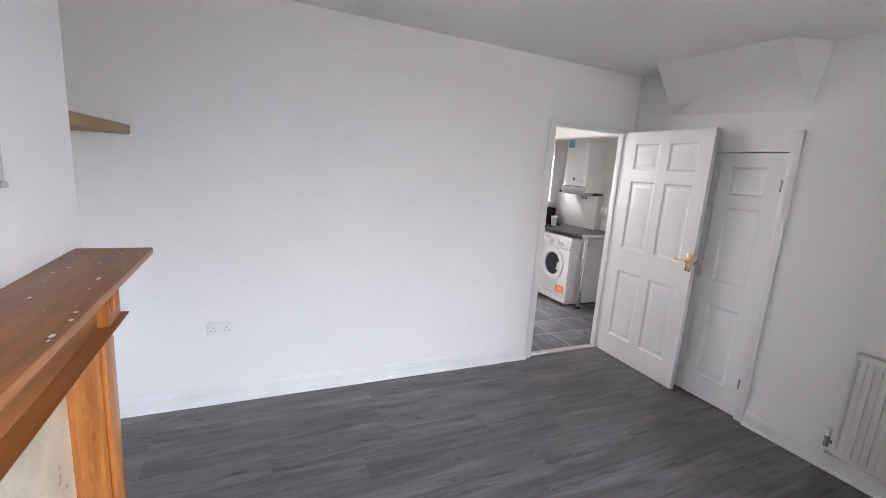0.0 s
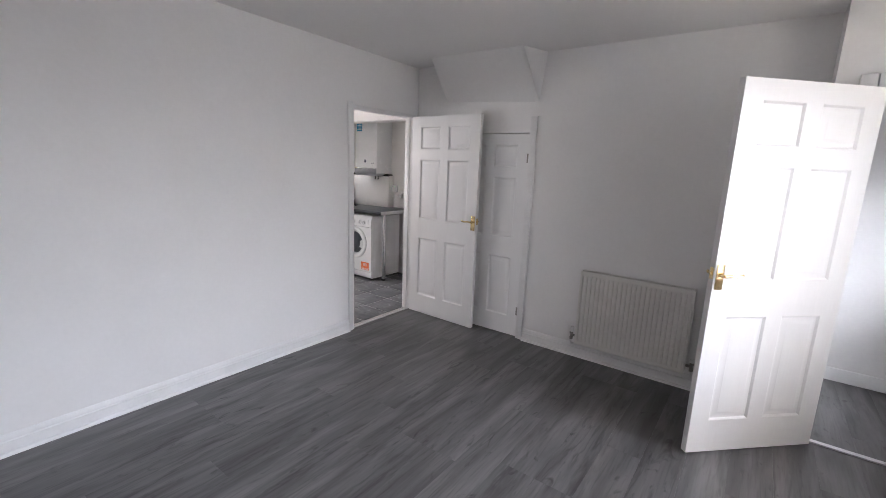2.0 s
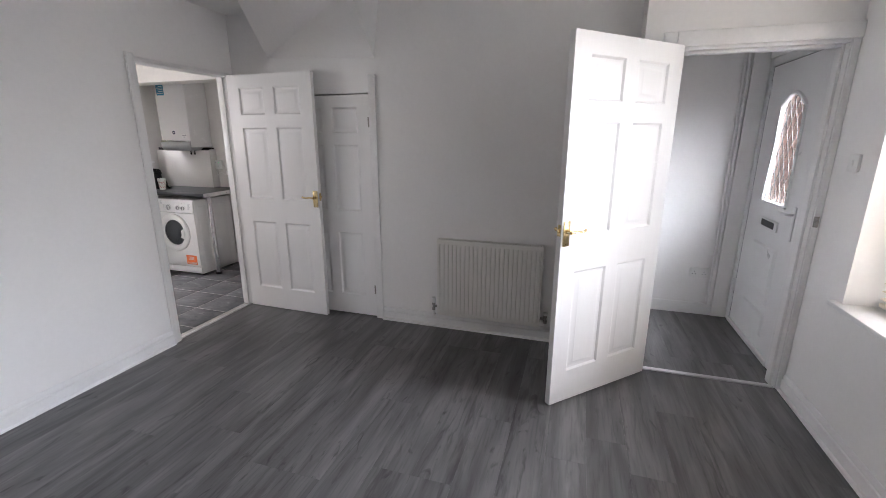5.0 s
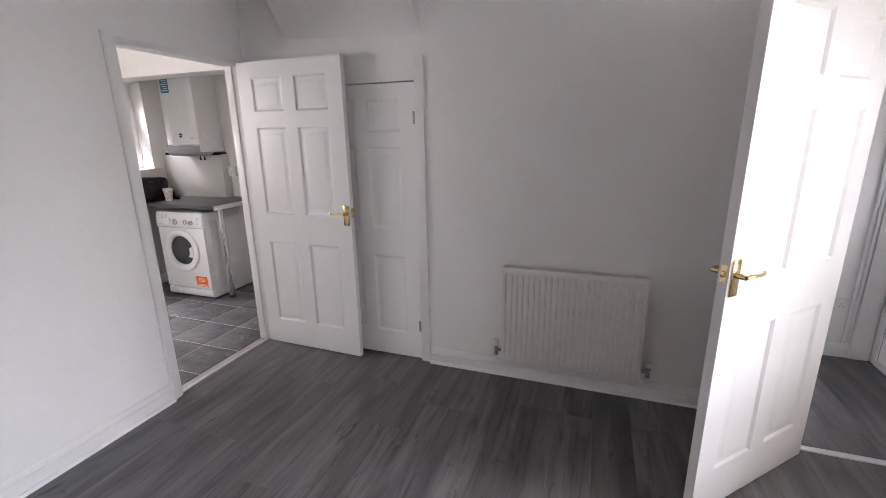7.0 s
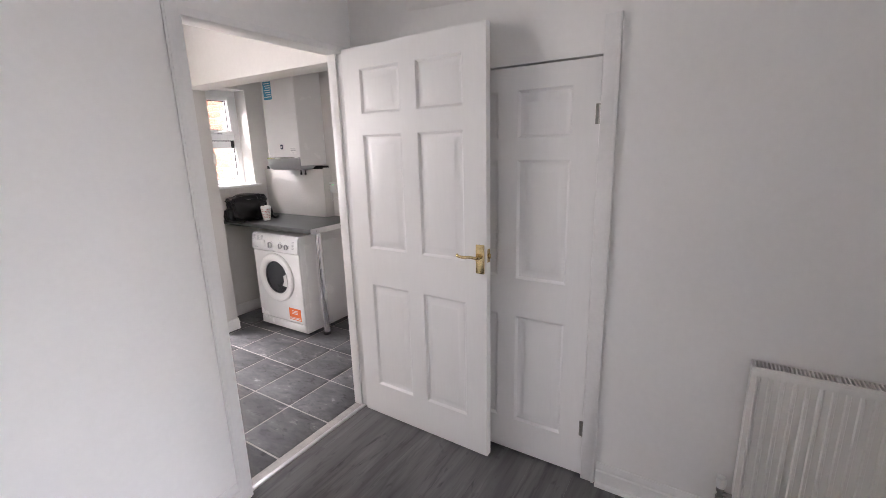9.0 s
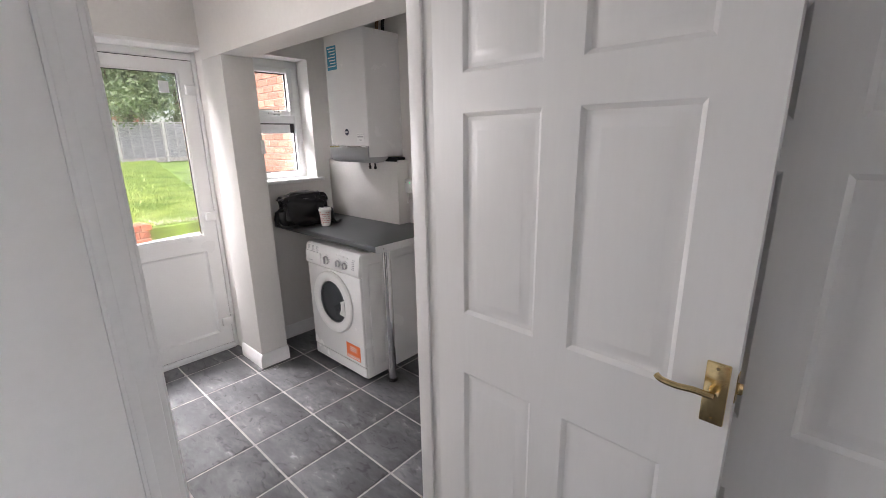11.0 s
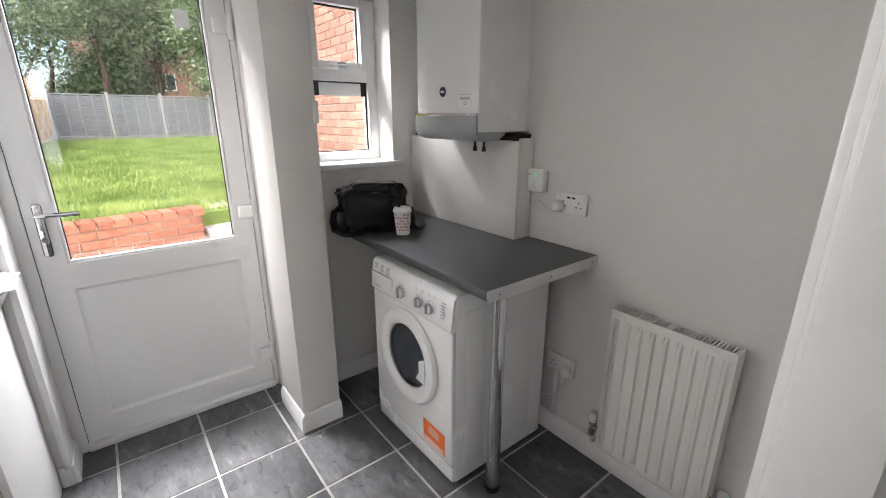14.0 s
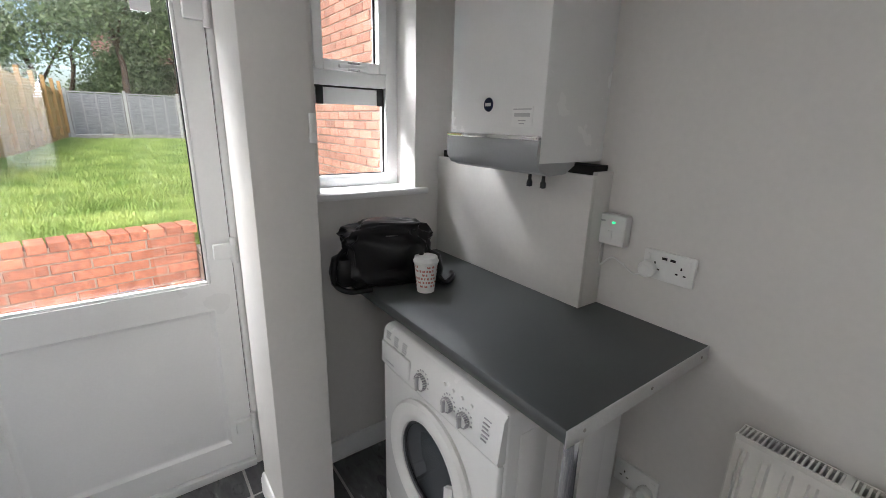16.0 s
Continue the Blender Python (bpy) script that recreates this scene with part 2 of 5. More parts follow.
    hsv, rng = n.new("ShaderNodeHueSaturation"), n.new("ShaderNodeMapRange")
    rng.inputs["To Min"].default_value, rng.inputs["To Max"].default_value = 0.93, 1.08
    l.new(info.outputs["Random"], rng.inputs[0]), l.new(rng.outputs[0], hsv.inputs["Value"]), l.new(out, hsv.inputs["Color"])
    l.new(hsv.outputs[0], b.inputs["Base Color"])
    rr = n.new("ShaderNodeMapRange")
    rr.inputs["To Min"].default_value, rr.inputs["To Max"].default_value = 0.26, 0.46
    l.new(pores, rr.inputs[0]), l.new(rr.outputs[0], b.inputs["Roughness"])
    bp = n.new("ShaderNodeBump")
    bp.inputs["Strength"].default_value, bp.inputs["Distance"].default_value = 0.12, 0.002
    l.new(pores, bp.inputs["Height"]), l.new(bp.outputs[0], b.inputs["Normal"])
    return m


LAMINATE = laminate("grey_oak_laminate")
JOINT = mat("dark_joint", (0.035, 0.034, 0.033), 0.7, vary=0.1, bump=0.0)
SLATE = figured("slate_look_tile", [(0.30, (0.060, 0.061, 0.064)), (0.5, (0.105, 0.106, 0.110)), (0.62, (0.15, 0.15, 0.153)), (0.71, (0.38, 0.375, 0.37))], (3.0, 1.3, 2.0), 3.0, 0.54, (0.56, 0.72, (0.45, 0.45, 0.46)), 0.16, 0.5, 0.8)
GROUT = mat("grey_grout", (0.47, 0.45, 0.43), 0.85, vary=0.12, scale=14, bump=0.1)
BRICK = mat("red_brick", (0.47, 0.235, 0.165), 0.85, vary=0.16, scale=22, bump=0.5, grain=120, random_vary=0.22)
DARKMORTAR = mat("brown_mortar", (0.30, 0.24, 0.19), 0.9, vary=0.15, scale=30, bump=0.3)
GARDENBRICK = mat("garden_red_brick", (0.43, 0.165, 0.095), 0.85, vary=0.2, scale=22, bump=0.5, grain=120, random_vary=0.25)
MORTAR = mat("brick_mortar", (0.52, 0.46, 0.40), 0.9, vary=0.1, scale=30, bump=0.3)
POSTCONC = mat("pale_concrete_post", (0.62, 0.61, 0.59), 0.9, vary=0.1, scale=6, bump=0.2)
CONCRETE = mat("weathered_concrete", (0.46, 0.44, 0.41), 0.9, vary=0.14, scale=6, bump=0.3)
FENCEBATTEN = mat("pale_weathered_batten", (0.52, 0.51, 0.52), 0.85, vary=0.2, scale=5, bump=0.3, grain=40, stretch=(7, 7, 1))
FENCE = mat("weathered_grey_fence", (0.42, 0.42, 0.44), 0.85, vary=0.22, scale=4, bump=0.3, grain=40, stretch=(1, 1, 7))
NEWWOOD = mat("new_fence_timber", (0.60, 0.36, 0.15), 0.75, vary=0.12, scale=3, bump=0.2, grain=30, stretch=(8, 8, 0.8), random_vary=0.12)
ROOFTILE = mat("red_roof_tile", (0.22, 0.10, 0.07), 0.8, vary=0.25, scale=9, bump=0.4)
DARKPANE = mat("dark_window_pane", (0.05, 0.055, 0.06), 0.08, vary=0.1, bump=0.0)
SOIL = mat("lawn_soil", (0.20, 0.30, 0.06), 0.95, vary=0.3, scale=3, bump=0.3)
GRASS = mat("grass_blade", (0.42, 0.50, 0.16), 0.6, vary=0.25, scale=1.9, bump=0.0, second=(0.15, 0.27, 0.045))
LEAF = mat("leaf", (0.22, 0.28, 0.14), 0.45, vary=0.35, scale=1.4, bump=0.0, second=(0.085, 0.13, 0.055))
BARK = mat("bark", (0.13, 0.095, 0.065), 0.9, vary=0.25, scale=8, bump=0.5, stretch=(1, 1, 0.25))
BLIND = mat("pale_wood_blind", (0.72, 0.64, 0.53), 0.45, vary=0.07, scale=5, bump=0.05, grain=40, stretch=(0.7, 9, 9))
LEAD = mat("lead_strip", (0.18, 0.17, 0.16), 0.5, 0.6, vary=0.1, bump=0.0)
GREENLED = bpy.data.materials.new("green_led")
GREENLED.use_nodes = True
GREENLED.node_tree.nodes["Principled BSDF"].inputs["Base Color"].default_value = (0.02, 0.5, 0.15, 1)
GREENLED.node_tree.nodes["Principled BSDF"].inputs["Emission Color"].default_value = (0.05, 1, 0.3, 1)
GREENLED.node_tree.nodes["Principled BSDF"].inputs["Emission Strength"].default_value = 1.5


def glass(name, tint=(1, 1, 1), rough=0.0):
    m = bpy.data.materials.new(name)
    m.use_nodes = True
    n, l = m.node_tree.nodes, m.node_tree.links
    n.remove(n["Principled BSDF"])
    tr, gl, mx, fr = n.new("ShaderNodeBsdfTransparent"), n.new("ShaderNodeBsdfGlossy"), n.new("ShaderNodeMixShader"), n.new("ShaderNodeFresnel")
    tr.inputs[0].default_value = (*tint, 1)
    gl.inputs["Roughness"].default_value = rough
    fr.inputs[0].default_value = 1.45
    l.new(fr.outputs[0], mx.inputs[0]), l.new(tr.outputs[0], mx.inputs[1]), l.new(gl.outputs[0], mx.inputs[2])
    l.new(mx.outputs[0], n["Material Output"].inputs[0])
    return m


GLASS = glass("window_glass")
DOORGLASS = glass("drum_door_glass", (0.27, 0.29, 0.31), 0.02)
FROST = bpy.data.materials.new("obscured_glass")
FROST.use_nodes = True
# pink base colour stands in for brick-tinted light coming through the pane
FROST.node_tree.nodes["Principled BSDF"].inputs["Base Color"].default_value = (0.62, 0.45, 0.39, 1)
FROST.node_tree.nodes["Principled BSDF"].inputs["Roughness"].default_value = 0.35
FROST.node_tree.nodes["Principled BSDF"].inputs["Transmission Weight"].default_value = 0.03
MIRROR = mat("mirror_silver", (0.86, 0.88, 0.87), 0.03, 1.0, vary=0.0, bump=0.0)


# ---------------------------------------------------------------- mesh helpers
def box(bm, x0, x1, y0, y1, z0, z1, bevel=0.0, seg=2):
    res = bmesh.ops.create_cube(bm, size=1.0)
    vs = res["verts"]
    for v in vs:
        v.co = ((x0 + x1) / 2 + v.co.x * (x1 - x0), (y0 + y1) / 2 + v.co.y * (y1 - y0), (z0 + z1) / 2 + v.co.z * (z1 - z0))
    if bevel:
        es = list({e for v in vs for e in v.link_edges})
        bmesh.ops.bevel(bm, geom=es, offset=bevel, segments=seg, affect="EDGES", profile=0.5)
    return bm


def bx(x0, x1, y0, y1, z0, z1, bevel=0.0, seg=2):
    return box(bmesh.new(), x0, x1, y0, y1, z0, z1, bevel, seg)


def cyl(bm, a, b, r, r2=None, seg=16, caps=True):
    """A round bar from a to b."""
    a, b = Vector(a), Vector(b)
    m = Matrix.Translation((a + b) / 2) @ (b - a).to_track_quat("Z", "Y").to_matrix().to_4x4()
    bmesh.ops.create_cone(bm, cap_ends=caps, segments=seg, radius1=r, radius2=r if r2 is None else r2, depth=(b - a).length, matrix=m)
    return bm


def tube(bm, pts, r, seg=8):
    """A bent round cord through pts."""
    pts = [Vector(p) for p in pts]
    rings = []
    for i, p in enumerate(pts):
        d = (pts[min(i + 1, len(pts) - 1)] - pts[max(i - 1, 0)]).normalized()
        q = d.to_track_quat("Z", "Y")
        rings.append([bm.verts.new(p + q @ Vector((r * math.cos(2 * math.pi * k / seg), r * math.sin(2 * math.pi * k / seg), 0))) for k in range(seg)])
    for a, b in zip(rings, rings[1:]):
        for k in range(seg):
            bm.faces.new((a[k], a[(k + 1) % seg], b[(k + 1) % seg], b[k]))
    bm.faces.new(rings[0][::-1]), bm.faces.new(rings[-1])
    return bm


def curve_pts(pts, n=6):
    """Catmull-Rom through pts."""
    p = [Vector(q) for q in pts]
    p = [2 * p[0] - p[1]] + p + [2 * p[-1] - p[-2]]
    out = []
    for i in range(1, len(p) - 2):
        for k in range(n):
            t = k / n
            out.append(0.5 * (2 * p[i] + (p[i + 1] - p[i - 1]) * t + (2 * p[i - 1] - 5 * p[i] + 4 * p[i + 1] - p[i + 2]) * t * t + (3 * p[i] - p[i - 1] - 3 * p[i + 1] + p[i + 2]) * t ** 3))
    return out + [p[-2]]


def lathe(bm, prof, seg=40, m=None):
    """Turns a profile of (radius, height) about z."""
    m = m or Matrix()
    rings = []
    for r, h in prof:
        if r < 1e-5:
            rings.append([bm.verts.new(m @ Vector((0, 0, h)))])
        else:
            rings.append([bm.verts.new(m @ Vector((r * math.cos(2 * math.pi * k / seg), r * math.sin(2 * math.pi * k / seg), h))) for k in range(seg)])
    for a, b in zip(rings, rings[1:]):
        for k in range(seg):
            j = (k + 1) % seg
            if len(a) == 1 and len(b) > 1:
                bm.faces.new((a[0], b[k], b[j]))
            elif len(b) == 1 and len(a) > 1:
                bm.faces.new((a[k], a[j], b[0]))
            elif len(a) > 1:
                bm.faces.new((a[k], a[j], b[j], b[k]))
    return bm


def extrude_profile(bm, prof, a, b, m=None):
    """Sweeps a closed profile of (u, v) straight along w from a to b; m turns (u, v, w) into place."""
    m = m or Matrix()
    lo = [bm.verts.new(m @ Vector((u, v, a))) for u, v in prof]
    hi = [bm.verts.new(m @ Vector((u, v, b))) for u, v in prof]
    n = len(prof)
    for k in range(n):
        bm.faces.new((lo[k], lo[(k + 1) % n], hi[(k + 1) % n], hi[k]))
    bm.faces.new(lo[::-1]), bm.faces.new(hi)
    return bm


def panel_rings(bm, x0, x1, z0, z1, y, prof, side):
    """A moulded panel in a plane of constant y: rectangles inset and sunk by prof (inset, depth); side -1 faces -y."""
    rings = []
    for ins, dep in prof:
        yy = y - side * dep
        rings.append([bm.verts.new(c) for c in ((x0 + ins, yy, z0 + ins), (x1 - ins, yy, z0 + ins), (x1 - ins, yy, z1 - ins), (x0 + ins, yy, z1 - ins))])
    for a, b in zip(rings, rings[1:]):
        for k in range(4):
            j = (k + 1) % 4
            bm.faces.new((a[k], a[j], b[j], b[k]))
    bm.faces.new(rings[-1])
    return bm


def finish(bm, name, material, smooth=True):
    bmesh.ops.recalc_face_normals(bm, faces=bm.faces)
    if smooth:
        for f in bm.faces:
            f.smooth = True
        for e in bm.edges:
            if len(e.link_faces) != 2 or e.calc_face_angle(3) > radians(32):
                e.smooth = False
    me = bpy.data.meshes.new(name)
    bm.to_mesh(me)
    bm.free()
    me.materials.append(material)
    return me


def part(name, bm, material, parent, label=""):
    ob = new(name, finish(bm, name, material))
    ob.parent = parent
    return tagged(ob, label)


def thing(name, m, label, category, group=""):
    ob = new(name)
    ob.empty_display_size = 0.1
    ob.matrix_world = m
    return tagged(ob, label, category, group)


def solo(name, bm, material, label, category, group="", m=None):
    ob = new(name, finish(bm, name, material))
    if m is not None:
        ob.matrix_world = m
    return tagged(ob, label, category, group)


def setting(name, bm, material, label, category):
    return tagged(new(name, finish(bm, name, material)), label, category, kind="structure")


def piece(name, me, parent, x, y, z, rz=0.0, rx=0.0):
    ob = new(name, me)
    ob.parent = parent
    ob.matrix_local = pose(x, y, z, rx, 0, rz)
    return ob


def wall_x(bm, x0, x1, y0, y1, z1, openings=(), z0=0.0):
    """A wall running along x, with openings (xa, xb, za, zb) through it."""
    at = x0
    for xa, xb, za, zb in sorted(openings):
        if xa > at:
            box(bm, at, xa, y0, y1, z0, z1)
        if za > z0:
            box(bm, xa, xb, y0, y1, z0, za)
        if zb < z1:
            box(bm, xa, xb, y0, y1, zb, z1)
        at = xb
    if at < x1:
        box(bm, at, x1, y0, y1, z0, z1)
    return bm


def wall_y(bm, y0, y1, x0, x1, z1, openings=(), z0=0.0):
    at = y0
    for ya, yb, za, zb in sorted(openings):
        if ya > at:
            box(bm, x0, x1, at, ya, z0, z1)
        if za > z0:
            box(bm, x0, x1, ya, yb, z0, za)
        if zb < z1:
            box(bm, x0, x1, ya, yb, zb, z1)
        at = yb
    if at < y1:
        box(bm, x0, x1, at, y1, z0, z1)
    return bm


# ---------------------------------------------------------------- setting
H, HK = 2.45, 2.40          # ceilings of living room and kitchen
NY, EX = 2.86, 3.21         # living room: north and east faces
HX, SY = 2.97, -1.225       # hall wall's face, front wall's face
KN, KE = 4.95, 4.24         # kitchen: north and east faces

setting("wall_north", wall_x(bmesh.new(), -0.9, 4.36, NY, NY + 0.10, 2.56, [(2.34, 3.18, 0, 2.0)]), WALL, "smooth white painted plaster wall with a doorway", "wall")
setting("wall_east", wall_y(bmesh.new(), -0.33, NY, EX, EX + 0.10, 2.56, [(1.62, 2.38, 0, 1.82)]), WALL, "white painted plaster wall with a low cupboard door", "wall")
bm = wall_y(bmesh.new(), SY, -0.23, HX, HX + 0.10, 2.56, [(-1.205, -0.40, 0, 1.985)])
box(bm, HX + 0.10, EX, -0.33, -0.23, 0, 2.56)
setting("wall_hall", bm, WALL, "white painted wall stepping forward round the hall doorway", "wall")
setting("wall_south", wall_x(bmesh.new(), -0.9, 4.4, SY - 0.27, SY, 2.56, [(0.5, 2.6, 0.70, 2.12), (3.19, 4.12, 0, 2.06)]), WALL, "white front wall with window and front door openings", "wall")
setting("wall_west", bx(-0.9, -0.78, SY, NY, 0, 2.56), WALL, "plain white painted wall", "wall")
setting("chimney_breast", bx(-0.78, -0.37, 0.32, 1.785, 0, 2.5), WALL, "white painted chimney breast", "wall")
bm = bx(4.14, 4.26, SY, NY, 0, 2.56)
box(bm, EX + 0.1, 4.14, 0.7, 0.8, 0, 2.56)
setting("wall_hall_far", bm, WALL, "white painted hall wall", "wall")
bm = bx(-0.9, 4.26, SY - 0.27, NY, H, 2.58)
for v in bm.verts:
    if v.co.z < 2.5:
        v.co.z = 2.485 if v.co.x < 0 else 2.430
setting("ceiling", bm, CEIL, "flat white painted ceiling", "ceiling")
setting("ceiling_kitchen", bx(0.3, 4.36, NY + 0.1, KN + 0.27, HK, 2.56), CEIL, "flat white kitchen ceiling", "ceiling")
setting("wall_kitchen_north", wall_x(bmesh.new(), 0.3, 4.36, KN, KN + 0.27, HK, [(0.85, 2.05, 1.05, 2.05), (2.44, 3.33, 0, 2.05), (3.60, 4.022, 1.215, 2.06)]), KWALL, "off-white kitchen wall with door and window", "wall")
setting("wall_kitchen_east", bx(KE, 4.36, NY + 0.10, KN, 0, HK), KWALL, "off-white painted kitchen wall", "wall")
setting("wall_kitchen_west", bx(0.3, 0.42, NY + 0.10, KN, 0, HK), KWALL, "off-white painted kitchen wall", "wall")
bm = bx(3.30, 3.485, 4.66, KN, 0, 1.98, 0.004)
box(bm, 3.30, 3.485, NY + 0.10, KN, 1.98, HK, 0.004)
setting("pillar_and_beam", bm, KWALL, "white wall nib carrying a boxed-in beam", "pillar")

# sloping boxed underside of the stairs above the cupboard
bm = bmesh.new()
c = [bm.verts.new(p) for p in ((EX, 2.50, 2.11), (EX, 1.565, 2.06), (2.965, 1.615, H), (2.93, 2.49, H), (EX, 1.52, H), (EX, 2.56, H))]
for f in ((0, 1, 2, 3), (1, 4, 2), (0, 3, 5), (0, 5, 4, 1), (2, 4, 5, 3)):
    bm.faces.new([c[k] for k in f])
setting("stair_bulkhead", bm, WALL, "sloping white plaster bulkhead under the stairs", "bulkhead")

floor = setting("floor", bx(-0.9, 4.26, SY - 0.27, NY + 0.02, -0.12, -0.006), JOINT, "grey oak-look laminate plank floor", "floor")
kfloor = setting("floor_kitchen", bx(0.3, 4.36, NY + 0.03, KN + 0.27, -0.12, -0.003), GROUT, "dark slate-look kitchen floor tiles in grey grout", "floor")


# skirting with a moulded top
SKB = [(0, 0), (0.030, 0), (0.0295, 0.006), (0.026, 0.013), (0.016, 0.017), (0.016, 0.066), (0.0105, 0.071), (0.0105, 0.083), (0.004, 0.098), (0, 0.100)]
SK = [(0, 0), (0.016, 0), (0.016, 0.072), (0.012, 0.080), (0.012, 0.086), (0.006, 0.098), (0, 0.100)]


def skirting(a, b, n, h=1.0, shape=SK):
    """A run from a to b (x, y); n points into the room."""
    a, b, n = Vector((*a, 0)), Vector((*b, 0)), Vector((*n, 0))
    d = (b - a).normalized()
    m = Matrix(((n.x, 0, d.x, a.x), (n.y, 0, d.y, a.y), (0, 1, 0, 0.0), (0, 0, 0, 1)))
    bm = extrude_profile(bmesh.new(), [(u, v * h) for u, v in shape], 0, (b - a).length, m)
    setting("baseboard", bm, TRIM, "white gloss painted moulded skirting board", "skirting")


skirting((-0.78, NY), (2.305, NY), (0, -1), 1.1, SKB)
skirting((EX, 1.555), (EX, -0.23), (-1, 0), 1.1, SKB)
skirting((EX, -0.23), (HX, -0.23), (0, 1), 1.1)
skirting((2.955, SY), (-0.78, SY), (0, 1), 1.15, SKB)
skirting((4.14, -1.118), (4.14, 0.7), (-1, 0), 1.0)
setting("boxing_hall", bx(4.112, 4.14, SY, -1.118, 0, 2.43, 0.003), WALL, "white boxed-in corner beside the front door", "boxing")
skirting((3.485, KN), (KE, KN), (0, -1), 1.0)
skirting((KE, KN), (KE, NY + 0.10), (-1, 0), 1.0)
skirting((3.298, 4.66), (3.487, 4.66), (0, -1), 0.95)
skirting((3.30, 4.95), (3.30, 4.644), (-1, 0), 0.95)
skirting((2.442, 4.936), (2.442, 5.124), (1, 0), 0.9)
skirting((2.40, KN), (2.44, KN), (0, -1), 0.9)

# door linings, architraves and thresholds, board by board
def trim(name, label, *boards):
    ob = tagged(new(name), label, "trim", kind="structure")
    for a in boards:
        part("board", bx(*a), TRIM, ob)


trim("door_lining", "worn white painted lining of the kitchen doorway",
     (2.34, 2.37, NY - 0.006, NY + 0.106, 0, 1.97, 0.003), (3.15, 3.18, NY - 0.006, NY + 0.106, 0, 1.97, 0.003), (2.34, 3.18, NY - 0.006, NY + 0.106, 1.97, 2.0, 0.003),
     (2.37, 2.382, NY + 0.035, NY + 0.10, 0, 1.97, 0.002), (3.138, 3.15, NY + 0.045, NY + 0.10, 0, 1.97, 0.002))
trim("architrave", "white painted door surround strip", (2.305, 2.36, NY - 0.010, NY, 0, 2.02, 0.003), (2.312, 2.328, NY - 0.013, NY - 0.010, 0.0, 2.02, 0.001))
trim("architrave_kitchen", "white painted door surround on the kitchen side",
     (2.305, 2.345, NY + 0.10, NY + 0.118, 0, 2.03, 0.004), (3.175, 3.22, NY + 0.10, NY + 0.118, 0, 2.03, 0.004), (2.345, 3.175, NY + 0.10, NY + 0.118, 1.995, 2.03, 0.004))
setting("threshold", bx(2.37, 3.15, NY + 0.016, NY + 0.040, -0.004, 0.007, 0.003), ALU, "pale metal floor threshold strip", "threshold")
trim("architrave_cupboard", "white painted surround of the cupboard door",
     (EX - 0.010, EX, 1.56, 1.622, 0, 1.95, 0.003), (EX - 0.010, EX, 2.378, 2.44, 0, 1.89, 0.003), (EX - 0.014, EX - 0.010, 1.562, 1.575, 0, 1.95, 0.001))
trim("door_lining_hall", "white painted lining of the hall doorway",
     (HX - 0.002, HX + 0.102, -1.205, -1.185, 0, 1.965, 0.003), (HX - 0.002, HX + 0.102, -0.42, -0.40, 0, 1.965, 0.003), (HX - 0.002, HX + 0.102, -1.205, -0.40, 1.965, 1.985, 0.003),
     (HX + 0.04, HX + 0.10, -1.185, -1.17, 0, 1.965, 0.003), (HX + 0.04, HX + 0.10, -0.435, -0.42, 0, 1.965, 0.003), (HX + 0.04, HX + 0.10, -1.17, -0.435, 1.95, 1.965, 0.003))
trim("architrave_hall", "white moulded door surround",
     (HX - 0.02, HX, -0.395, -0.325, 0, 2.06, 0.006), (HX - 0.012, HX, SY, -1.192, 0, 1.98, 0.003), (HX - 0.028, HX, SY, -0.395, 1.98, 2.06, 0.006))
setting("threshold_hall", bx(HX + 0.0, HX + 0.035, -1.185, -0.42, -0.004, 0.008, 0.003), ALU, "pale metal floor threshold strip", "threshold")


# ---------------------------------------------------------------- doors
PANEL = [(0, 0), (0.003, 0.002), (0.011, 0.0095), (0.019, 0.011), (0.025, 0.011), (0.046, 0.003), (0.050, 0.0025)]


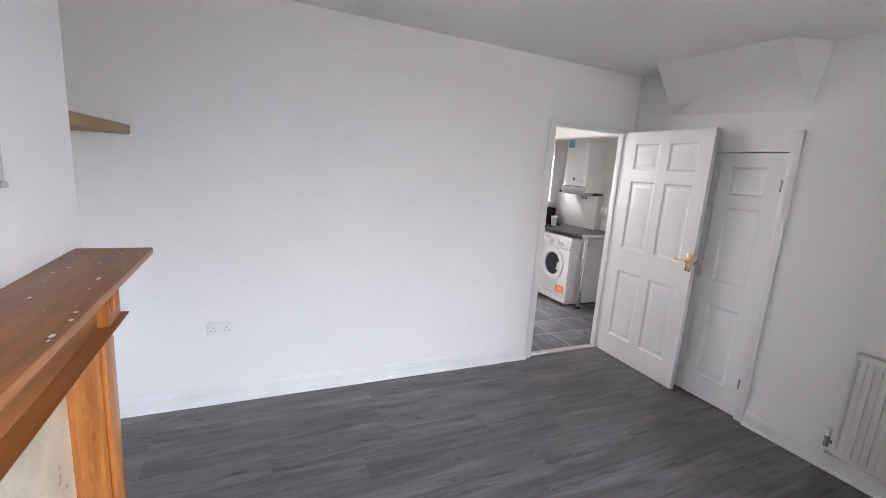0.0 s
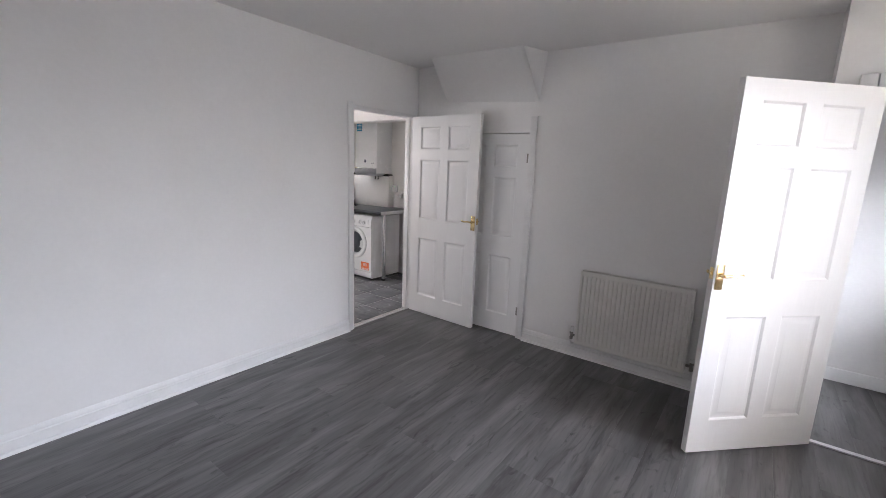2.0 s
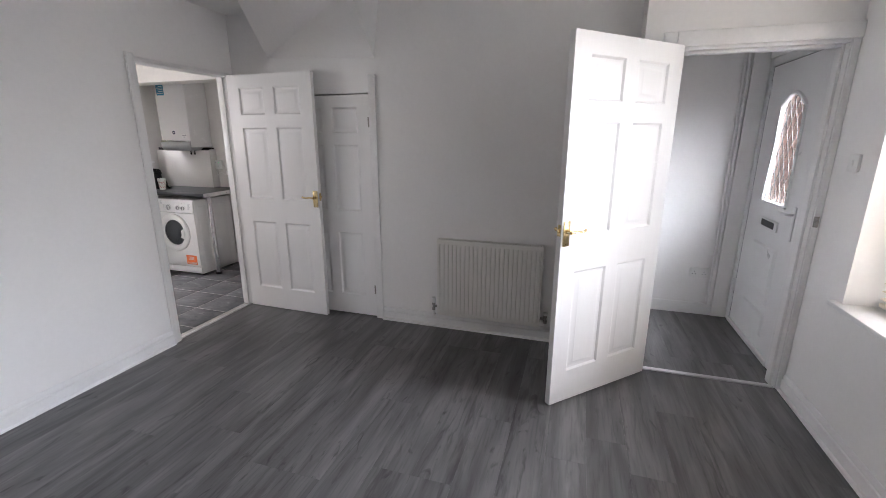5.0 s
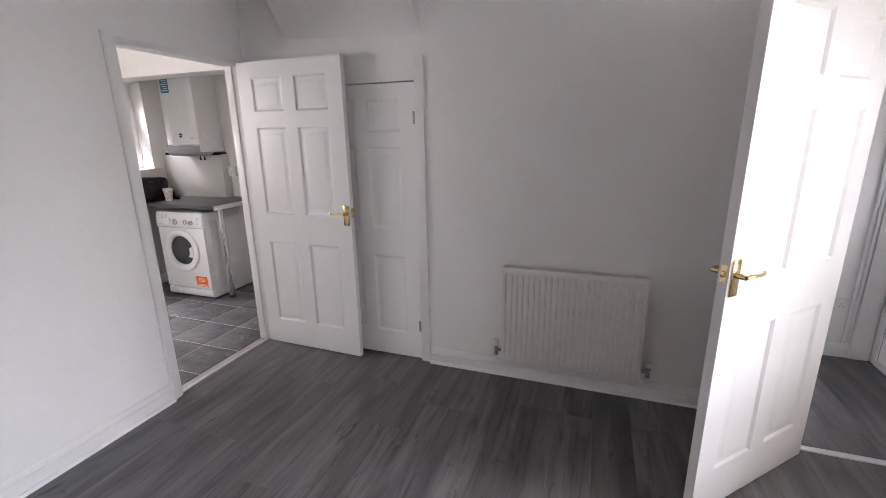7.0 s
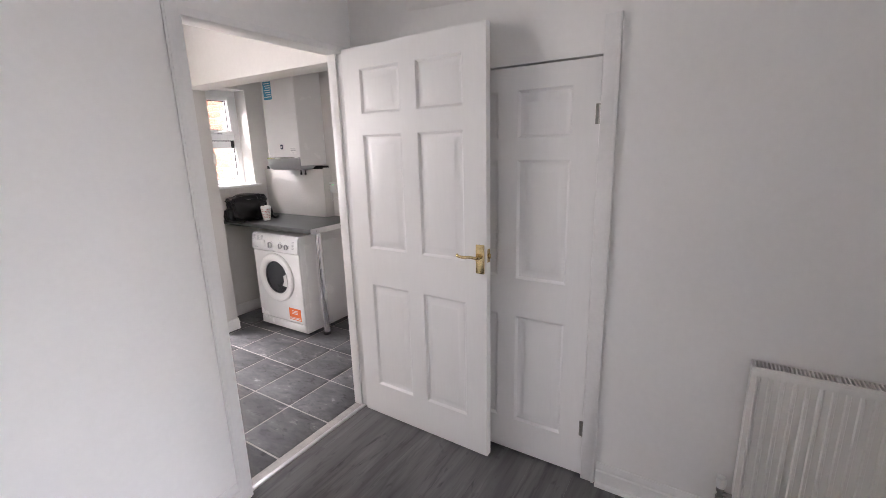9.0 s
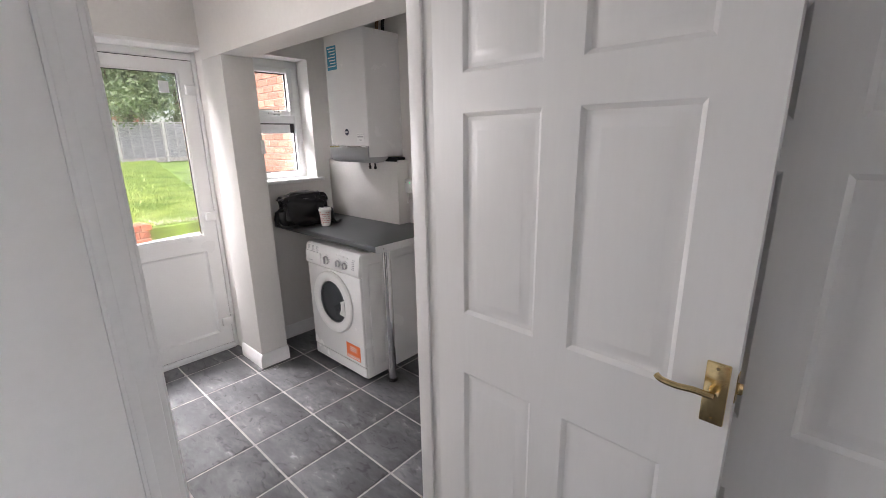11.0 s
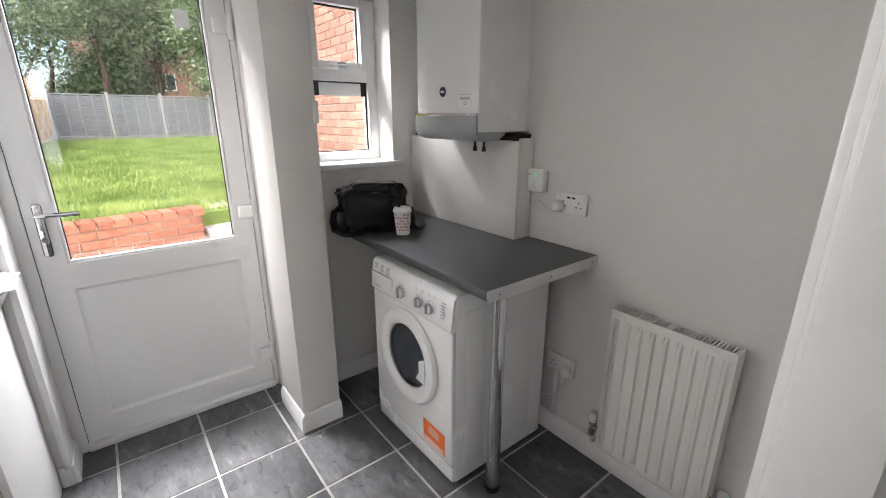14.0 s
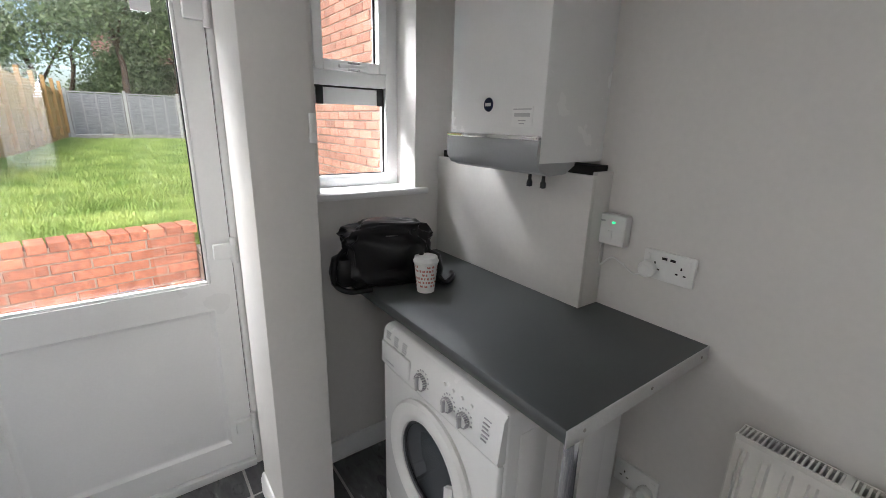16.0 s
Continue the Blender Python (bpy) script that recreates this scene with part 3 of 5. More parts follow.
def six_panel_door(name, m, width, height, label, handle=True, hand=1, strip=None):
    """Hinge at the origin, leaf along +x, thickness along y; hand 1: the lever's long side points to the hinge."""
    t = 0.036
    door = thing(name, m, label, "door")
    xs = [(0.105 * width / 0.76, 0.335 * width / 0.76), (0.425 * width / 0.76, 0.655 * width / 0.76)]
    k = height / 1.98
    zs = [(0.19 * k, 0.79 * k), (0.99 * k, 1.57 * k), (1.67 * k, 1.88 * k)]
    bm = bmesh.new()
    for x0, x1 in ((0, xs[0][0]), (xs[0][1], xs[1][0]), (xs[1][1], width)):
        box(bm, x0, x1, -t / 2, t / 2, 0, height)
    for z0, z1 in ((0, zs[0][0]), (zs[0][1], zs[1][0]), (zs[1][1], zs[2][0]), (zs[2][1], height)):
        for x0, x1 in xs:
            box(bm, x0, x1, -t / 2, t / 2, z0, z1)
    part("leaf", bm, GLOSS, door)
    for x0, x1 in xs:
        for z0, z1 in zs:
            bm = panel_rings(bmesh.new(), x0, x1, z0, z1, -t / 2, PANEL, -1)
            panel_rings(bm, x0, x1, z0, z1, t / 2, PANEL, 1)
            part("panel", bm, GLOSS, door)
    if handle:
        hx, hz = width - 0.030, 1.0 * k
        for s in (-1, 1):
            plate = part("handle_plate", bx(hx - 0.021, hx + 0.021, s * t / 2 - (0.008 if s < 0 else 0), s * t / 2 + (0.008 if s > 0 else 0), hz - 0.058, hz + 0.075, 0.003), BRASS, door, "worn brass lever handle plate")
            bm = bmesh.new()
            y = s * (t / 2 + 0.008)
            cyl(bm, (hx, y - s * 0.004, hz + 0.02), (hx, y + s * 0.032, hz + 0.02), 0.010, seg=14)
            tube(bm, curve_pts([(hx + 0.004, y + s * 0.034, hz + 0.021), (hx - 0.03, y + s * 0.038, hz + 0.024), (hx - 0.06, y + s * 0.037, hz + 0.020), (hx - 0.088, y + s * 0.036, hz + 0.022), (hx - 0.10, y + s * 0.032, hz + 0.027)], 4), 0.0066, 10)
            part("lever", bm, BRASS, plate)
            for dz in (-0.048, 0.064):
                part("screw", cyl(bmesh.new(), (hx, s * t / 2, hz + dz), (hx, s * (t / 2 + 0.0095), hz + dz), 0.0035, seg=8), BRASS, plate)
        latch = part("latch_plate", bx(width, width + 0.002, -0.011, 0.011, hz - 0.005, hz + 0.055), BRASS, door, "brass latch plate")
        part("latch_bolt", bx(width, width + 0.011, -0.006, 0.006, hz + 0.012, hz + 0.034, 0.003), BRASS, latch)
    return door


# hall door, open into the living room at about 45 degrees
six_panel_door("hall_door", pose(2.945, -0.42, 0.008, 0, 0, 135.5), 0.80, 1.977, "open white six-panel door with a brass lever handle")
# kitchen door, open back against the cupboard
six_panel_door("kitchen_door", pose(3.145, NY - 0.011, 0.008, 0, 0, -91.5), 0.80, 1.972, "white six-panel door standing open with brass lever")
# closed cupboard door under the stairs
cup = six_panel_door("cupboard_door", pose(EX + 0.02, 2.375, 0.012, 0, 0, -90), 0.75, 1.80, "closed low white panelled cupboard door under the stairs", handle=False)
for z in (0.20, 1.56):
    hinge = part("hinge", cyl(bmesh.new(), (0.753, -0.02, z), (0.753, -0.02, z + 0.075), 0.006, seg=10), STEEL, cup, "dull steel butt hinge")
    part("hinge_leaf", bx(0.735, 0.753, -0.0195, -0.018, z, z + 0.075), STEEL, hinge)


# ---------------------------------------------------------------- radiators
def radiator(name, m, width, height, label, ribs, relief=0.0055):
    """Back to the wall at y = 0, front towards -y, left end at x = 0, bottom at z = 0."""
    rad = thing(name, m, label, "radiator")
    d = 0.075
    bm = bmesh.new()
    pts, step = [], width / ribs
    pts.append((0.0, 0.0)), pts.append((0.02, 0.0))
    for k in range(ribs):
        c = step * (k + 0.5)
        pts += [(c - step * 0.22, 0.0), (c - step * 0.12, relief), (c + step * 0.12, relief), (c + step * 0.22, 0.0)]
    pts += [(width, 0.0)]
    pts = sorted(set(pts))
    rows = [(0.0, 0.006, 0), (0.012, 0, 0), (0.03, 0, 0), (0.055, 0, 1), (height - 0.055, 0, 1), (height - 0.03, 0, 0), (height - 0.012, 0, 0), (height, 0.006, 0)]
    grid = [[bm.verts.new((x, -d + back - r * on * 1.0, z)) for x, r in pts] for z, back, on in rows]
    for a, b in zip(grid, grid[1:]):
        for k in range(len(pts) - 1):
            bm.faces.new((a[k], a[k + 1], b[k + 1], b[k]))
    part("front_panel", bm, RADW, rad)
    part("back_panel", bx(0, width, -0.022, -0.016, 0.0, height - 0.004), RADW, rad)
    for x0 in (-0.004, width):
        part("side_cover", bx(x0, x0 + 0.004, -d - 0.001, -0.014, 0.03, height + 0.002), RADW, rad)
    bm = bmesh.new()
    for y in (-d + 0.001, -0.020):
        box(bm, -0.004, width + 0.004, y, y + 0.005, height - 0.012, height + 0.004)
    n = int(width / 0.011)
    for k in range(n):
        x = (k + 0.5) * width / n
        if abs(x - width / 2) > 0.009:
            box(bm, x - 0.0022, x + 0.0022, -d + 0.006, -0.020, height - 0.006, height + 0.003)
    box(bm, width / 2 - 0.008, width / 2 + 0.008, -d, -0.017, height - 0.01, height + 0.005)
    part("top_grille", bm, RADW, rad)
    bm = bmesh.new()
    for k in range(int(width / 0.03)):
        x = 0.01 + k * 0.03
        box(bm, x, x + 0.002, -d + 0.016, -0.026, 0.03, height - 0.02)
    part("fins", bm, RADW, rad)
    for x, s in ((-0.004, -1), (width + 0.004, 1)):
        valve = part("valve", cyl(bmesh.new(), (x, -0.045, 0.06), (x + s * 0.035, -0.045, 0.06), 0.010, seg=14), STEEL, rad, "dull metal radiator valve")
        part("valve_body", lathe(bmesh.new(), [(0, -0.035), (0.013, -0.035), (0.013, -0.012), (0.009, -0.01), (0.009, 0.01), (0.014, 0.012), (0.014, 0.03), (0, 0.03)], 16, pose(x + s * 0.038, -0.045, 0.06)), STEEL, valve)
        part("valve_cap", lathe(bmesh.new(), [(0.0, 0.03), (0.016, 0.03), (0.017, 0.05), (0.015, 0.072 if s < 0 else 0.05), (0, 0.074 if s < 0 else 0.052)], 16, pose(x + s * 0.038, -0.045, 0.06)), PLASTIC, valve, "white plastic valve cap")
        part("pipe", tube(bmesh.new(), curve_pts([(x + s * 0.038, -0.045, 0.03), (x + s * 0.038, -0.045, 0.0), (x + s * 0.038, -0.03, -0.02), (x + s * 0.038, -0.005, -0.022)], 4), 0.0075, 10), TRIM, valve)
    for x in (0.12, width - 0.12):
        part("bracket", bx(x, x + 0.025, -0.018, 0.0, 0.08, height - 0.08), STEEL, rad)
    return rad


radiator("radiator", pose(EX, 1.055, 0.13, 0, 0, -90), 0.79, 0.612, "white ribbed panel radiator under a bare wall", 24, 0.0085)
radiator("kitchen_radiator", pose(KE, 3.665, 0.13, 0, 0, -90), 0.41, 0.625, "small white ribbed panel radiator on the kitchen wall", 9, 0.011)


# ---------------------------------------------------------------- sockets and switches
def plate(name, m, w, h, label, category="socket", gangs=2, plug_at=(), usb=False):
    """Face plate against the wall at y = 0, facing -y, centred on the origin."""
    ob = thing(name, m, label, category)
    part("back_box", bx(-w / 2 + 0.002, w / 2 - 0.002, -0.006, 0.0, -h / 2 + 0.002, h / 2 - 0.002), PLASTIC, ob)
    part("face", bx(-w / 2, w / 2, -0.013, -0.006, -h / 2, h / 2, 0.003), PLASTIC, ob)
    for g in range(gangs):
        cx = (g - (gangs - 1) / 2) * w / 2 * 1.02
        if category == "socket":
            out = 1 if cx > 0 else -1
            part("rocker", bx(cx + out * 0.020 - 0.006, cx + out * 0.020 + 0.006, -0.017, -0.013, 0.012, 0.032, 0.002), PLASTIC, ob)
            for dx, dz, ww, hh in ((0, 0.006, 0.004, 0.008), (-0.011, -0.012, 0.0075, 0.004), (0.011, -0.012, 0.0075, 0.004)):
                part("pin_slot", bx(cx + dx - ww / 2, cx + dx + ww / 2, -0.0136, -0.012, dz - hh / 2, dz + hh / 2), VOID, ob)
        else:
            part("rocker", bx(cx - 0.008, cx + 0.008, -0.018, -0.013, -0.013, 0.013, 0.003), PLASTIC, ob)
    if usb:
        for dx in (-0.012, 0.012):
            part("usb_port", bx(dx - 0.0075, dx + 0.0075, -0.0138, -0.012, 0.020, 0.027), VOID, ob)
    return ob


plate("double_socket", pose(-0.035, NY, 0.505), 0.147, 0.086, "white double plug socket on the white wall")
plate("hall_socket", pose(4.14, -0.985, 0.375, 0, 0, -90), 0.147, 0.086, "white double plug socket in the hall")
plate("light_switch", pose(2.765, SY, 1.38, 0, 0, 180), 0.086, 0.086, "white light switch beside the window", "switch", 1)
ks = plate("kitchen_socket", pose(KE, 3.934, 1.107, 0, 0, -90), 0.147, 0.086, "white double socket with usb ports and a plug", usb=True)
ls = plate("low_socket", pose(KE, 3.915, 0.375, 0, 0, -90), 0.147, 0.086, "white double socket with the washing machine plug")


def plug(m, label):
    ob = thing("plug", m, label, "plug")
    part("body", lathe(bmesh.new(), [(0, -0.001), (0.023, -0.001), (0.025, 0.006), (0.024, 0.02), (0.016, 0.03), (0, 0.031)], 24, pose(0, 0, 0, 90)), PLASTIC, ob)
    return ob


p1 = plug(pose(KE - 0.014, 3.986, 1.092, 0, 0, -90), "white round plug in the socket")
part("cord", tube(bmesh.new(), curve_pts([(0, -0.026, -0.01), (-0.03, -0.03, -0.02), (-0.07, -0.02, -0.005), (-0.11, -0.012, 0.005), (-0.135, -0.008, -0.01), (-0.16, -0.006, -0.03), (-0.165, -0.006, 0.03), (-0.14, -0.01, 0.07), (-0.125, -0.012, 0.11)], 6), 0.003, 8), PLASTIC, p1)
p2 = plug(pose(KE - 0.014, 3.875, 0.36, 0, 0, -90), "white washing machine plug in the low socket")
part("cord", tube(bmesh.new(), curve_pts([(0, -0.026, -0.01), (0.0, -0.03, -0.06), (-0.04, -0.04, -0.12), (-0.10, -0.045, -0.15), (-0.16, -0.05, -0.14)], 6), 0.0035, 8), PLASTIC, p2)
trunk = solo("cable_trunking", bx(KE - 0.016, KE, 3.92, 3.94, 0.10, 0.33, 0.002), PLASTIC, "white plastic cable trunking up the kitchen wall", "trunking")
# gas alarm with green light
al = thing("alarm_unit", pose(KE, 4.115, 1.18, 0, 0, -90), "white plastic control unit with a green light", "alarm")
part("case", bx(-0.05, 0.05, -0.034, 0, -0.045, 0.05, 0.006), PLASTIC, al)
part("indicator", bx(0.005, 0.014, -0.0352, -0.033, 0.024, 0.030), GREENLED, al, "small green light")
part("button", bx(-0.008, 0.008, -0.0365, -0.033, -0.03, 0.0, 0.001), WHITEPRINT, al)
part("print", bx(-0.038, -0.02, -0.0346, -0.033, 0.026, 0.031), PALE, al)


# ---------------------------------------------------------------- living room: fireplace, shelf, mirror
fp = thing("fireplace_surround", pose(-0.37, 1.035, 0), "orange stained pine fireplace surround with fluted corner block", "fireplace")
# local: x out of the breast, y along it
bm = bx(0, 0.215, -0.69, 0.69, 1.228, 1.25, 0.004)
part("mantel_shelf", bm, PINEH, fp, "dusty pine mantel shelf with white paint specks")
part("bed_mould", extrude_profile(bmesh.new(), [(0, 1.228), (0.165, 1.228), (0.160, 1.215), (0.135, 1.205), (0.130, 1.195), (0, 1.195)], -0.62, 0.62, Matrix(((1, 0, 0, 0), (0, 0, 1, 0), (0, 1, 0, 0), (0, 0, 0, 1)))), PINEH, fp)
part("frieze", bx(0, 0.108, -0.455, 0.455, 1.055, 1.195, 0.002), PINEH, fp)
part("lower_mould", extrude_profile(bmesh.new(), [(0, 1.055), (0.155, 1.055), (0.150, 1.045), (0.128, 1.036), (0.122, 1.022), (0.110, 1.016), (0, 1.016)], -0.60, 0.60, Matrix(((1, 0, 0, 0), (0, 0, 1, 0), (0, 1, 0, 0), (0, 0, 0, 1)))), PINEH, fp)
for s in (-1, 1):
    y0, y1 = sorted((s * 0.53, s * 0.575))
    cb = part("corner_block", bx(0, 0.135, min(s * 0.455, s * 0.585), max(s * 0.455, s * 0.585), 1.055, 1.195, 0.003), PINE, fp)
    for q in range(4):
        r = 0.012 + q * 0.011
        bmr = bmesh.new()
        tube(bmr, [(0.135, s * 0.52 + r * math.cos(a), 1.125 + r * math.sin(a)) for a in [2 * math.pi * i / 24 for i in range(25)]], 0.0022, 6)
        part("ring_moulding", bmr, PINE, cb)
    leg = part("leg", bx(0, 0.105, min(s * 0.42, s * 0.575), max(s * 0.42, s * 0.575), 0.12, 1.016, 0.004), PINE, fp)
    part("pilaster", bx(0.105, 0.122, min(s * 0.455, s * 0.545), max(s * 0.455, s * 0.545), 0.16, 1.0, 0.006), PINE, leg)
    part("plinth_block", bx(0, 0.13, min(s * 0.41, s * 0.585), max(s * 0.41, s * 0.585), 0.0, 0.12, 0.004), PINE, fp)
part("back_panel", bx(0, 0.03, -0.42, 0.42, 0.03, 1.016), MARBLE, fp, "cream stone-look back panel")
random.seed(5)
for k in range(26):
    y, x, r = random.uniform(-0.3, 0.64), random.uniform(0.04, 0.21), random.uniform(0.0015, 0.006)
    part("paint_speck", lathe(bmesh.new(), [(0, 0.0012), (r, 0.0004), (r, 0)], 7, Matrix.Translation((x, y, 1.25)) @ Matrix.Diagonal((1, random.uniform(0.6, 2.2), 1, 1))), WHITEPRINT, fp, "white paint speck")
solo("alcove_shelf", bx(-0.78, -0.43, 1.787, NY - 0.001, 1.645, 1.695, 0.003), OAK, "pale oak floating shelf across the alcove", "shelf")
mir = thing("wall_mirror", pose(-0.37, 0.96, 1.86), "frameless mirror on the chimney breast", "mirror")
part("mirror_plate", bx(0, 0.006, -0.37, 0.37, -0.38, 0.38, 0.002), MIRROR, mir)
part("clip", bx(0, 0.010, 0.34, 0.374, -0.386, -0.372, 0.002), CHROME, mir)

# ---------------------------------------------------------------- front window with blind
win = tagged(new("window_1"), "white framed front window in a deep reveal", "window", kind="structure")
win.matrix_world = pose(1.55, SY - 0.22, 0.70)
for a in ((-1.05, -0.99, 0.0, 1.42), (0.99, 1.05, 0.0, 1.42), (-0.03, 0.03, 0.06, 1.36)):
    part("window_frame", bx(a[0], a[1], -0.03, 0.03, a[2], a[3], 0.004), UPVC, win)
for z0, z1 in ((0, 0.06), (1.36, 1.42)):
    part("window_frame", bx(-0.99, 0.99, -0.03, 0.03, z0, z1, 0.004), UPVC, win)
for x0, x1 in ((-0.99, -0.03), (0.03, 0.99)):
    g = part("pane", bx(x0, x1, -0.004, 0.004, 0.06, 1.36), GLASS, win)
    g.visible_shadow = False
setting("window_sill", bx(0.44, 2.665, SY - 0.19, SY + 0.035, 0.676, 0.704, 0.008), TRIM, "white gloss painted window board", "sill")
blind = thing("venetian_blind", pose(1.55, SY - 0.145, 0.72), "pale wooden venetian blind with open slats", "blind")
part("head_rail", bx(-1.02, 1.02, -0.025, 0.025, 1.34, 1.39, 0.003), BLIND, blind)
part("bottom_rail", bx(-1.02, 1.02, -0.022, 0.022, 0.0, 0.018, 0.004), BLIND, blind)
sl = finish(bx(-1.02, 1.02, -0.0235, 0.0235, -0.0014, 0.0014, 0.001, 1), "slat", BLIND)
for k in range(34):
    piece("slat", sl, blind, 0, 0, 0.045 + k * 0.038, 0, -18)
for x in (-0.85, -0.28, 0.28, 0.85):
    for y in (-0.021, 0.021):
        part("ladder_cord", cyl(bmesh.new(), (x, y, 0.01), (x, y, 1.35), 0.0012, seg=6), PAPER, blind)

# ---------------------------------------------------------------- hall: front door, pipe run
fd = tagged(new("door_1"), "white panelled front door with arched leaded glass", "door", kind="structure")
fd.matrix_world = pose(3.655, SY - 0.03, 0)
for a in ((-0.465, -0.405, 0, 2.06), (0.405, 0.465, 0, 2.06)):
    part("door_frame", bx(a[0], a[1], -0.05, 0.025, a[2], a[3], 0.005), UPVC, fd)
part("door_frame", bx(-0.405, 0.405, -0.05, 0.025, 2.0, 2.06, 0.005), UPVC, fd)
part("door_sill", bx(-0.405, 0.405, -0.06, 0.03, 0, 0.035, 0.004), UPVC, fd)
leaf = bmesh.new()
GX0, GX1, GZ0, GZ1 = -0.215, 0.165, 1.055, 1.70
for x0, x1, z0, z1 in ((-0.405, GX0, 0.035, 2.0), (GX1, 0.405, 0.035, 2.0), (GX0, GX1, 0.035, GZ0)):
    box(leaf, x0, x1, -0.035, 0.012, z0, z1)
arc = [(GX0 + (GX1 - GX0) * k / 16, GZ1 + 0.085 * math.sin(math.pi * k / 16)) for k in range(17)]
for (xa, za), (xb, zb) in zip(arc, arc[1:]):
    f0 = [leaf.verts.new(p) for p in ((xa, 0.012, za), (xb, 0.012, zb), (xb, 0.012, 2.0), (xa, 0.012, 2.0))]
    f1 = [leaf.verts.new((v.co.x, -0.035, v.co.z)) for v in f0]
    leaf.faces.new(f0), leaf.faces.new(f1[::-1]), leaf.faces.new((f0[0], f0[1], f1[1], f1[0])), leaf.faces.new((f0[2], f0[3], f1[3], f1[2]))
lf = part("leaf", leaf, UPVC, fd)
part("glass_surround", tube(bmesh.new(), [(GX0, 0.014, GZ0), (GX0, 0.014, GZ1)] + [(x, 0.014, z) for x, z in arc[1:]] + [(GX1, 0.014, GZ0), (GX0, 0.014, GZ0)], 0.014, 8), UPVC, fd)
bm = bmesh.new()
lo = [bm.verts.new((x, -0.012, z)) for x, z in [(GX0, GZ0), (GX1, GZ0)] + arc[::-1]]
bm.faces.new(lo)
ext = bmesh.ops.extrude_face_region(bm, geom=bm.faces[:])
for v in ext["geom"]:
    if isinstance(v, bmesh.types.BMVert):
        v.co.y -= 0.006
gl = part("pane", bm, FROST, fd, "obscured leaded glass")
gl.visible_shadow = False
for k in range(-9, 10):
    for s in (-1, 1):
        pts = []
        for q in range(0, 41):
            z = GZ0 + (GZ1 + 0.08 - GZ0) * q / 40
            x = (GX0 + GX1) / 2 + k * 0.076 + s * (z - 1.4) * 0.55
            top = GZ1 + 0.085 * math.sin(math.pi * min(1, max(0, (x - GX0) / (GX1 - GX0))))
            if GX0 < x < GX1 and z < top:
                pts.append((x, -0.009, z))
        if len(pts) > 1:
            part("lead_strip", tube(bmesh.new(), [pts[0], pts[-1]], 0.0025, 5), LEAD, gl)
for z0, z1 in ((0.13, 0.30), (0.36, 0.76)):
    part("door_panel", panel_rings(bmesh.new(), -0.22, 0.17, z0, z1, 0.012, [(0, -0.001), (0.012, -0.014), (0.03, -0.014), (0.05, -0.004), (0.09, -0.004), (0.11, -0.016), (0.112, -0.016)] if z1 > 0.5 else [(0, -0.001), (0.012, -0.012), (0.03, -0.012), (0.05, -0.004)], 1), UPVC, fd)
bm = bmesh.new()
for a in ((-0.4065, -0.4025, 0.035, 2.0), (0.4025, 0.4065, 0.035, 2.0), (-0.4025, 0.4025, 1.9975, 2.0015)):
    box(bm, a[0], a[1], -0.02, 0.0128, a[2], a[3])
part("door_seal", bm, BLACK, fd, "dark rubber door seal")
box_ = part("letterbox", bx(-0.16, 0.13, 0.012, 0.024, 0.875, 0.945, 0.004), UPVC, fd)
part("flap", bx(-0.12, 0.09, 0.020, 0.0255, 0.888, 0.932), BLACK, box_, "black letter slot")
hd = part("handle_plate", bx(-0.375, -0.335, 0.012, 0.022, 0.86, 1.08, 0.006), UPVC, fd)
part("lever", tube(bmesh.new(), curve_pts([(-0.355, 0.02, 1.03), (-0.355, 0.055, 1.03), (-0.32, 0.06, 1.03), (-0.24, 0.058, 1.025)], 5), 0.009, 8), UPVC, hd)
for z in (0.32, 1.05, 1.85):
    part("hinge", bx(0.385, 0.425, 0.012, 0.034, z - 0.05, z + 0.05, 0.006), UPVC, fd)
for i, y in enumerate((-1.075, -1.10)):
    solo("pipe", tube(bmesh.new(), [(4.116, y, 0.42 if i else 0.1), (4.116, y, 1.3), (4.116, y + 0.01, 2.428)], 0.0105, 10), TRIM, "white painted pipe run up the hall wall", "pipe", "hall pipes")
lk = thing("door_catch", pose(HX - 0.02, -1.20, 1.05), "small brass strike plate on the door frame", "catch")
part("strike_plate", bx(-0.004, 0.0, -0.012, 0.012, -0.03, 0.03, 0.001), STEEL, lk)
part("keep", bx(-0.016, -0.002, -0.008, 0.010, -0.012, 0.012, 0.003), STEEL, lk)

# ---------------------------------------------------------------- kitchen: back door and windows
bd = tagged(new("door_2"), "white half-glazed back door with chrome handle", "door", kind="structure")
bd.matrix_world = pose(2.44, 5.16, 0)
for x0, x1 in ((0, 0.045), (0.865, 0.89)):
    part("door_frame", bx(x0, x1, -0.035, 0.035, 0.0, 2.05, 0.004), UPVC, bd)
part("door_frame", bx(0.045, 0.865, -0.035, 0.035, 2.0, 2.05, 0.004), UPVC, bd)
part("door_sill", bx(0.045, 0.865, -0.045, 0.035, 0.0, 0.035, 0.004), UPVC, bd)
X0, X1, Z0, Z1 = 0.138, 0.780, 0.874, 1.930
bm = bmesh.new()
for a in ((0.048, X0, 0.04, 1.995), (X1, 0.862, 0.04, 1.995), (X0, X1, 0.04, 0.145), (X0, X1, 0.765, Z0), (X0, X1, Z1, 1.995)):
    box(bm, a[0], a[1], -0.028, 0.028, a[2], a[3])
part("leaf", bm, UPVC, bd)
bm = bmesh.new()
